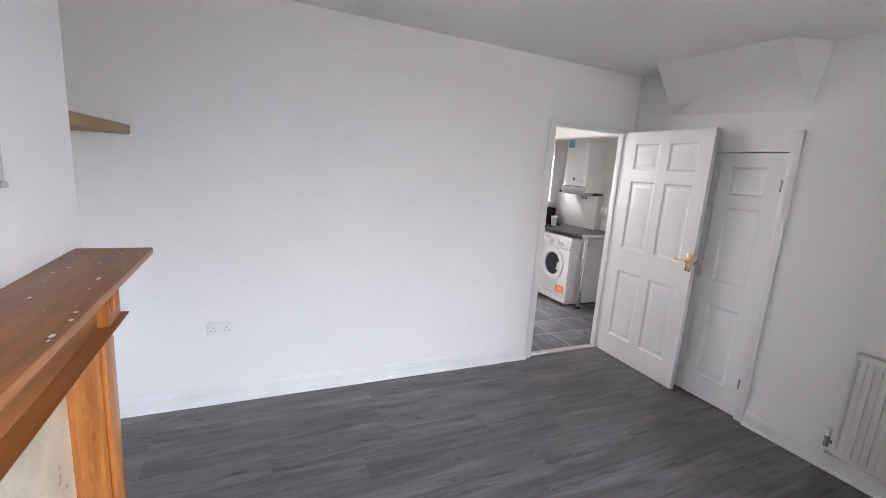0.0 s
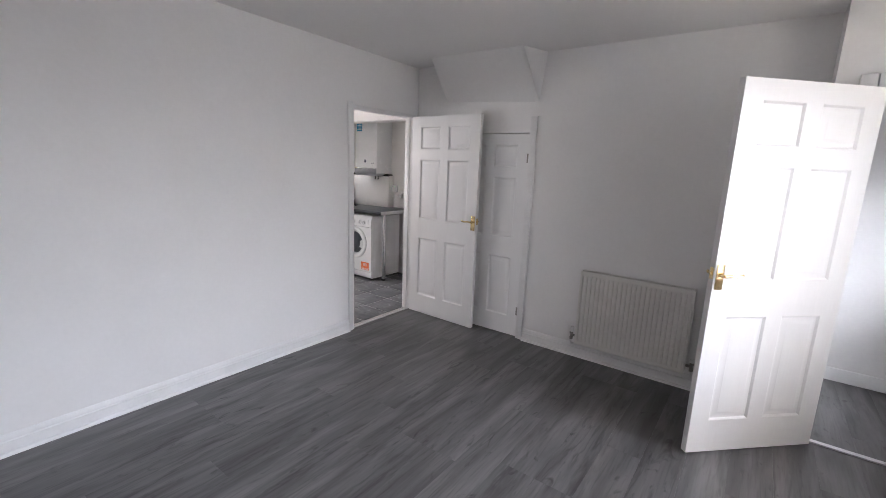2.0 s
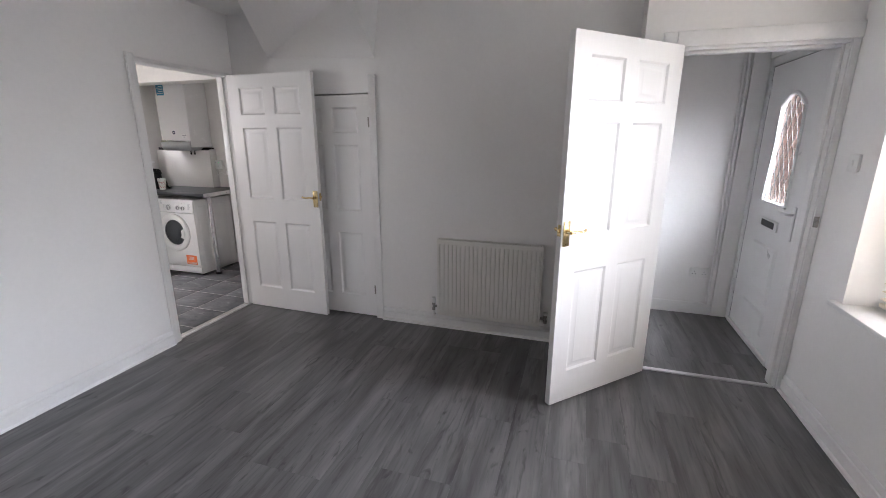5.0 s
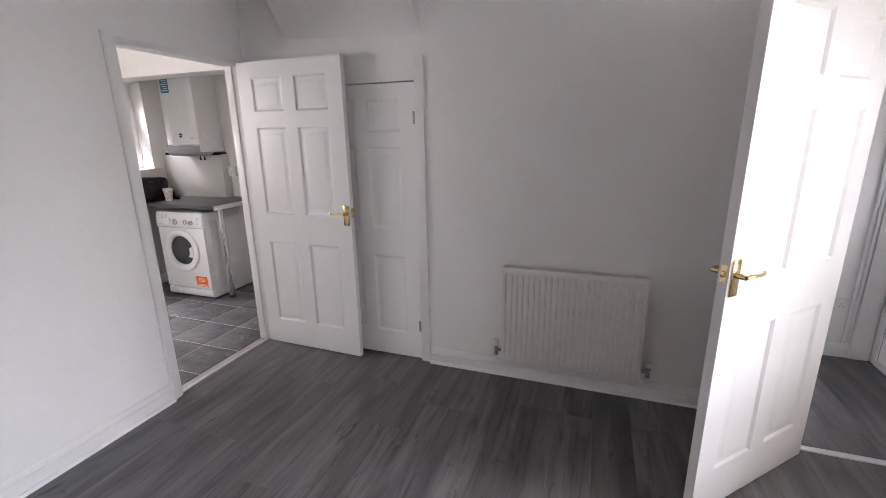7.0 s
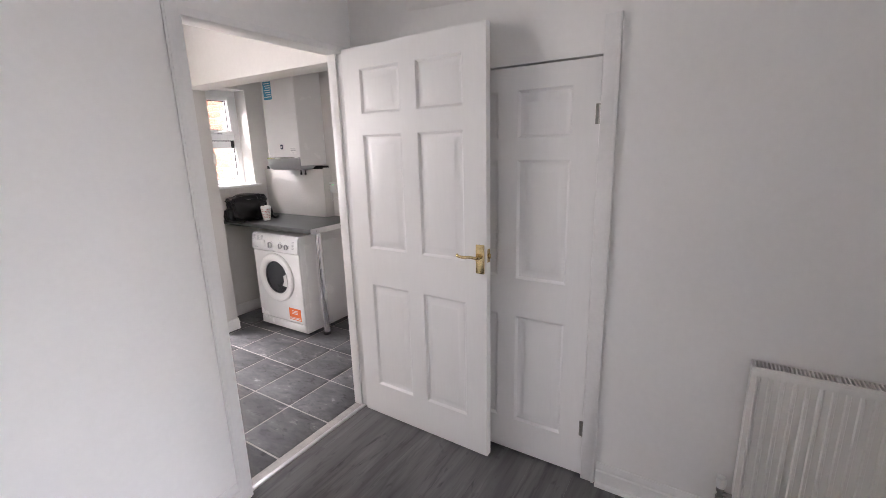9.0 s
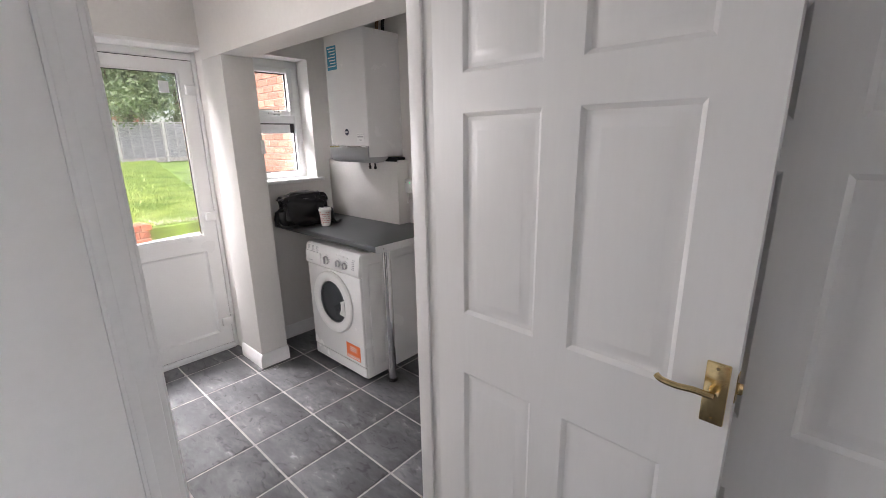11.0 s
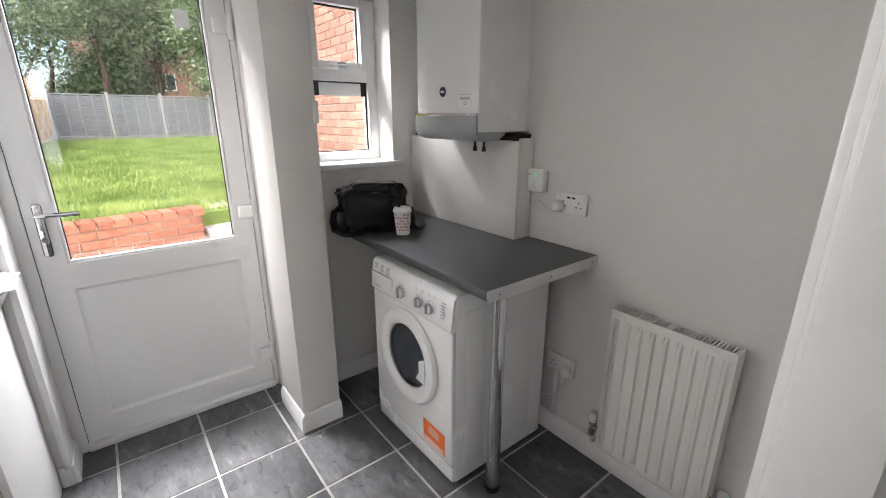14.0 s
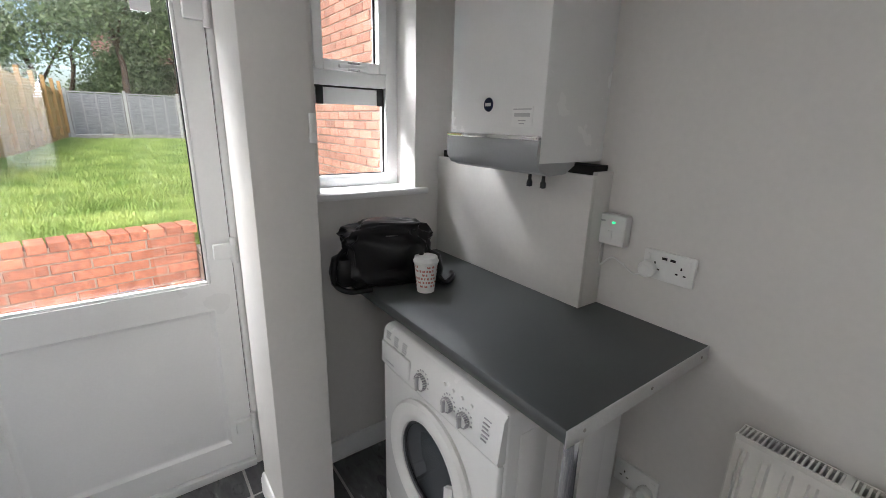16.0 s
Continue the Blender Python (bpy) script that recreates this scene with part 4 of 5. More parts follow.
for a in ((0.0445, 0.0485, 0.036, 1.9995), (0.8615, 0.8655, 0.036, 1.9995), (0.0485, 0.8615, 1.9945, 2.0005), (0.0485, 0.8615, 0.0345, 0.0405)):
    box(bm, a[0], a[1], -0.020, 0.020, a[2], a[3])
part("door_seal", bm, BLACK, bd, "dark rubber door seal")
part("kick_panel", panel_rings(bmesh.new(), X0, X1, 0.145, 0.765, -0.028, [(0, 0), (0.010, 0.010), (0.016, 0.013), (0.02, 0.013)], -1), UPVC, bd)
part("kick_panel_back", bx(X0, X1, 0.0, 0.02, 0.145, 0.765), UPVC, bd)
for a in ((X0, X0 + 0.012, Z0, Z1), (X1 - 0.012, X1, Z0, Z1), (X0 + 0.012, X1 - 0.012, Z0, Z0 + 0.012), (X0 + 0.012, X1 - 0.012, Z1 - 0.012, Z1)):
    part("glazing_bead", bx(a[0], a[1], -0.024, -0.006, a[2], a[3], 0.003), UPVC, bd)
bm = bmesh.new()
for a in ((X0 + 0.012, X0 + 0.016, Z0 + 0.012, Z1 - 0.012), (X1 - 0.016, X1 - 0.012, Z0 + 0.012, Z1 - 0.012), (X0 + 0.016, X1 - 0.016, Z1 - 0.016, Z1 - 0.012)):
    box(bm, a[0], a[1], -0.014, -0.004, a[2], a[3])
part("gasket", bm, BLACK, bd, "black rubber gasket")
for y in (-0.004, 0.016):
    g = part("pane", bx(X0 + 0.01, X1 - 0.01, y, y + 0.004, Z0 + 0.01, Z1 - 0.01), GLASS, bd)
    g.visible_shadow = False
st = part("window_sticker", bx(X1 - 0.115, X1 - 0.06, -0.0052, -0.0042, 1.80, 1.87), WHITEPRINT, bd, "small white sticker on the glass")
hp = part("handle_plate", bx(0.078, 0.108, -0.040, -0.028, 0.915, 1.125, 0.009), CHROME, bd, "chrome lever handle plate")
bm = bmesh.new()
cyl(bm, (0.093, -0.036, 1.085), (0.093, -0.075, 1.085), 0.011, seg=14)
tube(bm, curve_pts([(0.085, -0.075, 1.085), (0.12, -0.078, 1.085), (0.17, -0.076, 1.082), (0.215, -0.072, 1.082)], 4), 0.0095, 10)
part("lever", bm, CHROME, hp)
part("key_cylinder", cyl(bmesh.new(), (0.093, -0.028, 0.985), (0.093, -0.046, 0.985), 0.010, seg=14), STEEL, hp)
for z in (0.22, 1.0, 1.82):
    hg = part("hinge", bx(0.80, 0.868, -0.052, -0.028, z - 0.03, z + 0.03, 0.006), UPVC, bd)
    part("hinge_pin", cyl(bmesh.new(), (0.868, -0.045, z - 0.05), (0.868, -0.045, z + 0.05), 0.011, seg=12), UPVC, hg)
setting("door_reveal_trim", bx(2.42, 2.442, KN - 0.012, 5.125, 0, 2.05, 0.003), TRIM, "white painted timber edge of the back door reveal", "trim")
setting("door_head_trim", bx(2.42, 3.298, KN - 0.012, 5.125, 2.042, 2.062, 0.003), TRIM, "white painted timber head of the back door reveal", "trim")

w3 = tagged(new("window_2"), "small white window with a top-hung opening light", "window", kind="structure")
w3.matrix_world = pose(3.60, 5.13, 1.215)
W, HH = 0.422, 0.845
for a in ((0, 0.055, 0.05, HH - 0.05), (W - 0.055, W, 0.05, HH - 0.05), (0, W, 0, 0.05), (0, W, HH - 0.05, HH), (0.055, W - 0.055, 0.405, 0.46)):
    part("window_frame", bx(a[0], a[1], -0.03, 0.03, a[2], a[3], 0.004), UPVC, w3)
sash = part("opening_light", bx(0.055, 0.092, -0.042, 0.02, 0.46, HH - 0.05, 0.004), UPVC, w3)
for a in ((W - 0.092, W - 0.055, 0.46, HH - 0.05), (0.092, W - 0.092, 0.46, 0.498), (0.092, W - 0.092, HH - 0.088, HH - 0.05)):
    part("sash_rail", bx(a[0], a[1], -0.042, 0.02, a[2], a[3], 0.004), UPVC, sash)
part("latch", bx(0.15, 0.27, -0.062, -0.042, 0.468, 0.484, 0.005), UPVC, sash)
part("latch_base", bx(0.19, 0.24, -0.052, -0.042, 0.460, 0.494, 0.003), CHROME, sash)
for z0, z1, i in ((0.05, 0.405, 0), (0.498, HH - 0.088, 1)):
    g = part("pane", bx(0.055 if not i else 0.092, W - (0.055 if not i else 0.092), -0.002, 0.004, z0, z1), GLASS, w3)
    g.visible_shadow = False
    bm = bmesh.new()
    e = 0.055 if not i else 0.092
    for a in ((e, e + 0.008, z0, z1), (W - e - 0.008, W - e, z0, z1), (e + 0.008, W - e - 0.008, z1 - 0.008, z1), (e + 0.008, W - e - 0.008, z0, z0 + 0.005)):
        box(bm, a[0], a[1], -0.008, -0.003, a[2], a[3])
    part("gasket", bm, BLACK, w3, "black rubber gasket")
vent = part("vent", bx(0.063, W - 0.063, -0.016, -0.004, 0.335, 0.397, 0.002), UPVC, w3)
for x in (0.063, W - 0.093):
    part("vent_end", bx(x, x + 0.03, -0.020, -0.015, 0.333, 0.399, 0.002), BLACK, vent, "black vent end cap")
setting("window_sill_kitchen", bx(3.487, 4.075, KN - 0.03, KN + 0.15, 1.192, 1.217, 0.006), TRIM, "white painted kitchen window board", "sill")

# unseen window, added so the fill lamp behind it can light the kitchen
w4 = tagged(new("added_light_window"), "unseen white framed window added to let light into the kitchen", "window", kind="structure")
w4.matrix_world = pose(0.85, 5.13, 1.05)
for a in ((0, 0.06, 0, 1.0), (1.14, 1.2, 0, 1.0), (0.06, 1.14, 0, 0.06), (0.06, 1.14, 0.94, 1.0), (0.57, 0.63, 0.06, 0.94)):
    part("window_frame", bx(a[0], a[1], -0.03, 0.03, a[2], a[3], 0.004), UPVC, w4)
for x0, x1 in ((0.06, 0.57), (0.63, 1.14)):
    part("pane", bx(x0, x1, -0.003, 0.003, 0.06, 0.94), GLASS, w4).visible_shadow = False

# ---------------------------------------------------------------- kitchen: alcove worktop, washing machine, boiler
wt = thing("worktop", pose(3.638, 3.795, 0.881), "dark grey laminate worktop on a chrome leg", "worktop")
prof = [(0.602, 0.0), (0.602, 0.040), (0.012, 0.040), (0.005, 0.037), (0.001, 0.031), (0.0, 0.022), (0.001, 0.010), (0.006, 0.003), (0.014, 0.0)]
part("board", extrude_profile(bmesh.new(), prof, 0, 1.155, Matrix(((1, 0, 0, 0), (0, 0, 1, 0), (0, 1, 0, 0), (0, 0, 0, 1)))), WORKTOP, wt)
strip = part("edge_strip", bx(-0.001, 0.600, -0.004, 0, -0.001, 0.041, 0.001), ALU, wt, "brushed metal end strip")
for x in (0.055, 0.31, 0.56):
    part("screw", cyl(bmesh.new(), (x, -0.003, 0.02), (x, -0.0052, 0.02), 0.0045, seg=10), STEEL, strip)
lg = part("leg", cyl(bmesh.new(), (0.137, 0.075, -0.881), (0.137, 0.075, 0), 0.026, seg=28), CHROME, wt, "polished chrome worktop leg")
part("foot", lathe(bmesh.new(), [(0.03, -0.881), (0.031, -0.869), (0.027, -0.859)], 24, pose(0.137, 0.075, 0)), BLACK, lg)
part("batten", bx(0.582, 0.602, 0.03, 1.15, -0.04, 0.0, 0.002), TRIM, wt)

wm = thing("washing_machine", pose(3.640, 4.250, 0), "white front-loading washing machine with orange energy sticker", "washing machine")
# local: x into the machine, y along its front, z up; front face at x = 0
hw, wh = 0.29, 0.845
bm = bx(0.012, 0.53, -hw, hw, 0.02, wh, 0.012, 3)
part("body", bm, ENAMEL, wm)
for s in (-1, 1):
    for x0, x1 in ((0.06, 0.16), (0.23, 0.44)):
        part("side_pressing", bx(x0, x1, s * hw - 0.003, s * hw + 0.003, 0.09, 0.77, 0.003, 2), ENAMEL, wm)
bm = bx(-0.002, 0.02, -hw + 0.004, hw - 0.004, 0.105, 0.700, 0.008, 3)
part("front_panel", bm, ENAMEL, wm)
kick = part("kick_plate", bx(0.002, 0.02, -hw + 0.004, hw - 0.004, 0.03, 0.100, 0.005), ENAMEL, wm)
fas = part("control_fascia", extrude_profile(bmesh.new(), [(0.03, 0.705), (-0.006, 0.705), (-0.010, 0.715), (0.004, 0.825), (0.014, 0.838), (0.03, 0.84)], -hw + 0.003, hw - 0.003, Matrix(((1, 0, 0, 0), (0, 0, 1, 0), (0, 1, 0, 0), (0, 0, 0, 1)))), ENAMEL, wm)


def on_fascia(y, z):
    return (-0.0105 + (z - 0.715) * 0.127, y, z)


part("drawer_front", bx(-0.012, -0.002, 0.11, hw - 0.01, 0.720, 0.79, 0.004), ENAMEL, fas)
part("drawer_grip", bx(-0.013, -0.008, 0.20, 0.25, 0.726, 0.732, 0.002), PALE, fas)
for y, z, r in ((0.045, 0.756, 0.024), (-0.085, 0.758, 0.019), (-0.155, 0.755, 0.019)):
    x = on_fascia(y, z)[0]
    kn = part("knob", lathe(bmesh.new(), [(r, 0), (r * 0.96, 0.010), (r * 0.8, 0.014), (0, 0.015)], 24, Matrix.Translation((x, y, z)) @ Matrix.Rotation(radians(-90), 4, "Y")), PLASTIC, fas, "white rotary dial")
    part("knob_grip", bx(x - 0.024, x - 0.012, y - 0.004, y + 0.004, z - r * 0.9, z + r * 0.9, 0.002), PALE, kn)
    for q in range(20):
        a = 2 * math.pi * q / 20
        part("knurl", bx(x - 0.013, x, y + r * math.cos(a) - 0.0016, y + r * math.cos(a) + 0.0016, z + r * math.sin(a) - 0.0016, z + r * math.sin(a) + 0.0016), PALE, kn)
    for q in range(9):
        a = radians(-10 + q * 25)
        part("dial_mark", bx(on_fascia(0, z + (r + 0.009) * math.sin(a))[0] - 0.0009, on_fascia(0, z + (r + 0.009) * math.sin(a))[0] + 0.002, y + (r + 0.009) * math.cos(a) - 0.0025, y + (r + 0.009) * math.cos(a) + 0.0025, z + (r + 0.009) * math.sin(a) - 0.002, z + (r + 0.009) * math.sin(a) + 0.002), PALE, fas)
for q in range(4):
    y = -0.06 - q * 0.038
    part("button", lathe(bmesh.new(), [(0.006, 0), (0.005, 0.004), (0, 0.0045)], 14, Matrix.Translation(on_fascia(y, 0.805)) @ Matrix.Rotation(radians(-90), 4, "Y")), PLASTIC, fas)
for col, y in enumerate((0.255, 0.205, 0.155, -0.235)):
    for q in range(6 if col else 4):
        z = 0.822 - q * 0.007 if col < 3 else 0.80 - q * 0.011
        x = on_fascia(y, z)[0] - (0.0006 if z > 0.79 else 0.0035)
        part("print_line", bx(x - 0.0006, x + 0.003, y - 0.014 + 0.003 * (q % 3), y + 0.012, z, z + 0.003), PALE, fas)
C = Matrix.Translation((-0.003, 0.005, 0.482)) @ Matrix.Rotation(radians(-90), 4, "Y")
dr = part("door_ring", lathe(bmesh.new(), [(0.206, -0.004), (0.208, 0.010), (0.200, 0.020), (0.180, 0.026), (0.158, 0.024), (0.142, 0.012), (0.138, -0.004)], 64, C), PLASTIC, wm, "white round porthole door")
part("porthole_glass", lathe(bmesh.new(), [(0.140, 0.004), (0.133, 0.012), (0.09, 0.020), (0.0, 0.023)], 48, C), DOORGLASS, dr)
part("rubber_seal", lathe(bmesh.new(), [(0.133, -0.002), (0.118, -0.010), (0.112, -0.05)], 48, C), BLACK, dr, "dark rubber seal")
part("drum", lathe(bmesh.new(), [(0.13, 0.0), (0.112, -0.012), (0.112, -0.17), (0.0, -0.18)], 40, C), DRUM, dr, "steel drum")
part("door_grip", extrude_profile(bmesh.new(), [(-0.09, -0.055), (-0.150, -0.06), (-0.150, 0.05), (-0.112, 0.03), (-0.112, -0.02)], 0.008, 0.026, Matrix.Translation((-0.003, 0.005, 0.482)) @ Matrix(((0, 0, -1, 0), (1, 0, 0, 0), (0, 1, 0, 0), (0, 0, 0, 1)))), PLASTIC, dr)
stk = part("energy_sticker", bx(-0.0032, -0.002, -0.243, -0.098, 0.130, 0.232), ORANGE, wm, "orange warning sticker")
for q in range(3):
    part("print_line", bx(-0.0040, -0.003, -0.205, -0.140 + 0.004 * q, 0.208 - q * 0.013, 0.213 - q * 0.013), WHITEPRINT, stk)
part("print_line", bx(-0.0040, -0.003, -0.236, -0.106, 0.137, 0.144), WHITEPRINT, stk)
part("print_line", bx(-0.0040, -0.003, -0.236, -0.106, 0.150, 0.153), WHITEPRINT, stk)
for x in (0.07, 0.47):
    for y in (-0.24, 0.24):
        part("foot", cyl(bmesh.new(), (x, y, 0), (x, y, 0.024), 0.02, seg=14), BLACK, wm)

boil = thing("boiler", pose(3.952, 4.412, 1.384), "white wall-hung gas boiler with silver lower cover", "boiler")
# local: x into the wall, y along the front
prof = [(0.288, -0.212), (0.288, 0.212), (0.02, 0.212), (0.008, 0.207), (0.002, 0.196), (0.0, 0.12), (0.0, -0.12), (0.002, -0.196), (0.008, -0.207), (0.02, -0.212)]
part("casing", extrude_profile(bmesh.new(), prof, 0.0, 0.765), ENAMEL, boil)
cov = part("lower_cover", extrude_profile(bmesh.new(), [(-0.004, 0.07), (-0.008, 0.03), (-0.004, -0.004), (0.012, -0.026), (0.05, -0.038), (0.12, -0.034), (0.16, -0.01), (0.16, 0.0), (0.004, 0.0), (0.004, 0.07)], -0.209, 0.209, Matrix(((1, 0, 0, 0), (0, 0, 1, 0), (0, 1, 0, 0), (0, 0, 0, 1)))), COVER, boil, "curved silver plastic lower cover")
part("cover_lip", bx(-0.009, 0.004, -0.209, 0.209, 0.062, 0.074, 0.002), CHROME, cov)
part("cover_badge", bx(-0.0098, -0.008, -0.19, -0.15, 0.065, 0.071), WHITEPRINT, cov)
bdg = part("badge", lathe(bmesh.new(), [(0.021, 0), (0.020, 0.002), (0, 0.0025)], 28, Matrix.Translation((0, 0.010, 0.160)) @ Matrix.Rotation(radians(-90), 4, "Y")), NAVY, boil, "round navy badge")
part("badge_mark", bx(-0.0032, -0.0022, -0.002, 0.022, 0.155, 0.165), WHITEPRINT, bdg)
lab = part("label", bx(-0.0012, 0.0, -0.175, -0.095, 0.098, 0.152), WHITEPRINT, boil)
for q, (a, b, h2) in enumerate(((-0.17, -0.10, 0.003), (-0.165, -0.105, 0.010), (-0.15, -0.12, 0.003), (-0.145, -0.125, 0.003))):
    z = (0.144, 0.125, 0.113, 0.105)[q]
    part("print_line", bx(-0.002, -0.001, a, b, z, z + h2), PALE, lab)
bs = part("service_sticker", bx(-0.0012, 0.0, 0.068, 0.170, 0.555, 0.700), BLUE, boil, "blue and white notice sticker")
for q in range(7):
    part("print_line", bx(-0.002, -0.001, 0.078, 0.160 - 0.012 * (q % 3), 0.682 - q * 0.018, 0.688 - q * 0.018), WHITEPRINT, bs)
part("flue_elbow", tube(bmesh.new(), curve_pts([(0.16, 0.04, 0.765), (0.16, 0.04, 0.83), (0.20, 0.04, 0.88), (0.34, 0.04, 0.90)], 5), 0.05, 18), PLASTIC, boil, "white flue elbow")
for y, c in ((-0.06, COPPER), (-0.12, BLACK), (0.14, COPPER)):
    part("top_pipe", tube(bmesh.new(), curve_pts([(0.24, y, 0.76), (0.25, y, 0.86), (0.30, y - 0.03, 0.90), (0.30, y - 0.04, 1.02)], 5), 0.011, 10), c, boil)
for y in (-0.10, -0.155):
    tp = part("drain_pipe", cyl(bmesh.new(), (0.09, y, 0.01), (0.09, y, -0.07), 0.0055, seg=10), BLACK, boil, "short black drain pipe")
    part("pipe_end", lathe(bmesh.new(), [(0, -0.083), (0.009, -0.08), (0.009, -0.066), (0.006, -0.060)], 14, pose(0.09, y, 0)), BLACK, tp)

bp = thing("boxing_panel", pose(4.145, 4.15, 0.9215), "off-white boxed-in pipe panel under the boiler", "boxing")
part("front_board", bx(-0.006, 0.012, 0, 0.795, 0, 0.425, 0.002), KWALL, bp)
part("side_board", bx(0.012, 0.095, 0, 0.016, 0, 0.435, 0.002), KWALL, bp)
# black box that paints the shade in the gap below the boiler
part("inner_dark", bx(0.02, 0.09, 0.02, 0.79, 0.30, 0.452), VOID, bp)

# bag
bag = thing("leather_bag", pose(3.745, 4.70, 0.921, 0, 0, -24), "slumped black leather holdall lying on the worktop", "bag")
bm = bmesh.new()
bmesh.ops.create_icosphere(bm, subdivisions=5, radius=1)
for v in bm.verts:
    p = v.co.copy()
    sx = math.copysign(abs(p.x) ** 0.5, p.x)
    sy = math.copysign(abs(p.y) ** 0.7, p.y)
    sz = math.copysign(abs(p.z) ** 0.55, p.z)
    n1 = noise.noise(p * 1.7 + Vector((3, 1, 0))) * 0.6 + noise.noise(p * 4.1) * 0.35
    crease = abs(noise.noise(Vector((p.x * 2.6 + p.z * 1.4, p.y * 2.6, p.z * 2.4 - p.x)))) * 0.30
    k = 1 + 0.26 * n1 - crease
    sag = 1 - 0.22 * max(0, -p.x) * max(0, p.z) - 0.10 * max(0, p.x)
    v.co = (sx * 0.172 * k, sy * 0.09 * k, 0.110 + max(-0.110, sz * 0.128 * sag * (1 + 0.12 * n1 - 0.3 * crease)))
part("body", bm, LEATHER, bag)
part("flap", bx(-0.02, 0.12, -0.055, 0.045, 0.176, 0.196, 0.008, 3), LEATHER, bag)
part("zip", tube(bmesh.new(), curve_pts([(-0.14, -0.035, 0.155), (-0.05, -0.07, 0.185), (0.06, -0.07, 0.186), (0.14, -0.03, 0.16)], 5), 0.003, 6), STEEL, bag, "metal zip")
part("strap", tube(bmesh.new(), curve_pts([(-0.15, -0.02, 0.13), (-0.18, -0.07, 0.10), (-0.185, -0.10, 0.04), (-0.14, -0.12, 0.012), (-0.06, -0.105, 0.01)], 6), 0.010, 8), LEATHER, bag)
part("strap", tube(bmesh.new(), curve_pts([(0.14, -0.02, 0.10), (0.17, -0.06, 0.05), (0.20, -0.07, 0.012), (0.24, -0.02, 0.011), (0.25, 0.03, 0.011)], 6), 0.010, 8), LEATHER, bag)
for x in (-0.155, 0.15):
    part("side_pocket", lathe(bmesh.new(), [(0, 0.0), (0.045, 0.004), (0.052, 0.05), (0.04, 0.10), (0, 0.12)], 18, pose(x, -0.035, 0.008, 0, 0, 0)), LEATHER, bag)

cupo = thing("coffee_cup", pose(3.812, 4.545, 0.921), "white paper takeaway cup with faded red print and lid", "cup")
part("cup", lathe(bmesh.new(), [(0, 0.001), (0.029, 0.001), (0.030, 0.0), (0.041, 0.108), (0.0, 0.108)], 32), PAPER, cupo)
part("lid", lathe(bmesh.new(), [(0.0, 0.106), (0.043, 0.106), (0.0445, 0.112), (0.041, 0.117), (0.039, 0.126), (0.034, 0.127), (0.032, 0.122), (0, 0.122)], 32), PLASTIC, cupo)
random.seed(3)
for row in range(6):
    z = 0.022 + row * 0.014
    r = 0.030 + 0.011 * z / 0.108
    a = 0.0
    while a < 6.1:
        w = random.uniform(0.10, 0.32)
        if random.random() < 0.75:
            bmr = bmesh.new()
            q = [bmr.verts.new(((r + 0.0008) * math.cos(b2), (r + 0.0008) * math.sin(b2), zz)) for b2, zz in ((a, z), (a + w, z), (a + w, z + 0.008), (a, z + 0.008))]
            bmr.faces.new(q)
            part("print_mark", bmr, PINK, cupo)
        a += w + random.uniform(0.06, 0.2)

nib_switch = plate("pillar_switch", pose(3.480, 4.66, 1.462, 0, 0, 0), 0.022, 0.085, "narrow white switch on the wall nib", "switch", 1)

# ---------------------------------------------------------------- kitchen: units by the door
for i, x0 in enumerate((1.78, 1.18)):
    cab = thing("base_cabinet", pose(x0, 4.40, 0), "cream base cabinet under a dark worktop", "cabinet", "kitchen base cabinets")
    part("carcass", bx(0.0, 0.597, 0.02, 0.55, 0.12, 0.88), TRIM, cab)
    dd = part("door", bx(0.003, 0.594, 0.0, 0.019, 0.125, 0.872, 0.002), CREAM, cab)
    part("handle", tube(bmesh.new(), [(0.06, 0.0, 0.80), (0.06, -0.028, 0.80), (0.19, -0.028, 0.80), (0.19, 0.0, 0.80)], 0.005, 8), CHROME, dd)
    part("plinth", bx(0.0, 0.597, 0.06, 0.075, 0.0, 0.119), CREAM, cab)
    if i == 0:
        part("end_panel", bx(0.597, 0.615, 0.0, 0.55, 0.0, 0.88, 0.001), TRIM, cab, "white end panel")
wl = thing("side_worktop", pose(1.18, 4.36, 0.88), "dark grey laminate worktop beside the back door", "worktop")
part("board", bx(0, 1.252, 0.004, 0.59, 0, 0.038, 0.003), WORKTOP, wl)
part("front_edge", bx(0, 1.252, 0.0, 0.004, 0.001, 0.037, 0.001), WORKEDGE, wl)
part("end_strip", bx(1.252, 1.256, -0.001, 0.59, -0.001, 0.0395, 0.001), ALU, wl, "metal end strip")
tl = finish(bx(-0.0997, 0.0997, -0.008, 0, -0.0992, 0.0992, 0.0004, 1), "wall_tile", BEIGE)
spl = setting("splashback", bx(1.18, 2.436, KN - 0.004, KN, 0.918, 1.316), BEIGE, "beige tiled splashback above the worktop", "splashback")
for r in range(2):
    for k in range(6):
        piece("wall_tile", tl, spl, 2.337 - k * 0.2, KN - 0.003, 1.018 + r * 0.199)
pap = thing("paper_stack", pose(2.305, 4.80, 0.918, 0, 0, 94), "stack of loose papers and leaflets on the worktop", "papers")
random.seed(9)
for k in range(6):
    ob = part("sheet", bx(-0.105, 0.105, -0.148, 0.148, 0, 0.0022), PAPER, pap)
    ob.matrix_local = pose(random.uniform(-0.012, 0.012), random.uniform(-0.02, 0.02), k * 0.0026, 0, 0, random.uniform(-14, 14))
tub = thing("filler_tub", pose(2.13, 4.845, 0.918), "white plastic tub with red label lettered FILL", "tub")
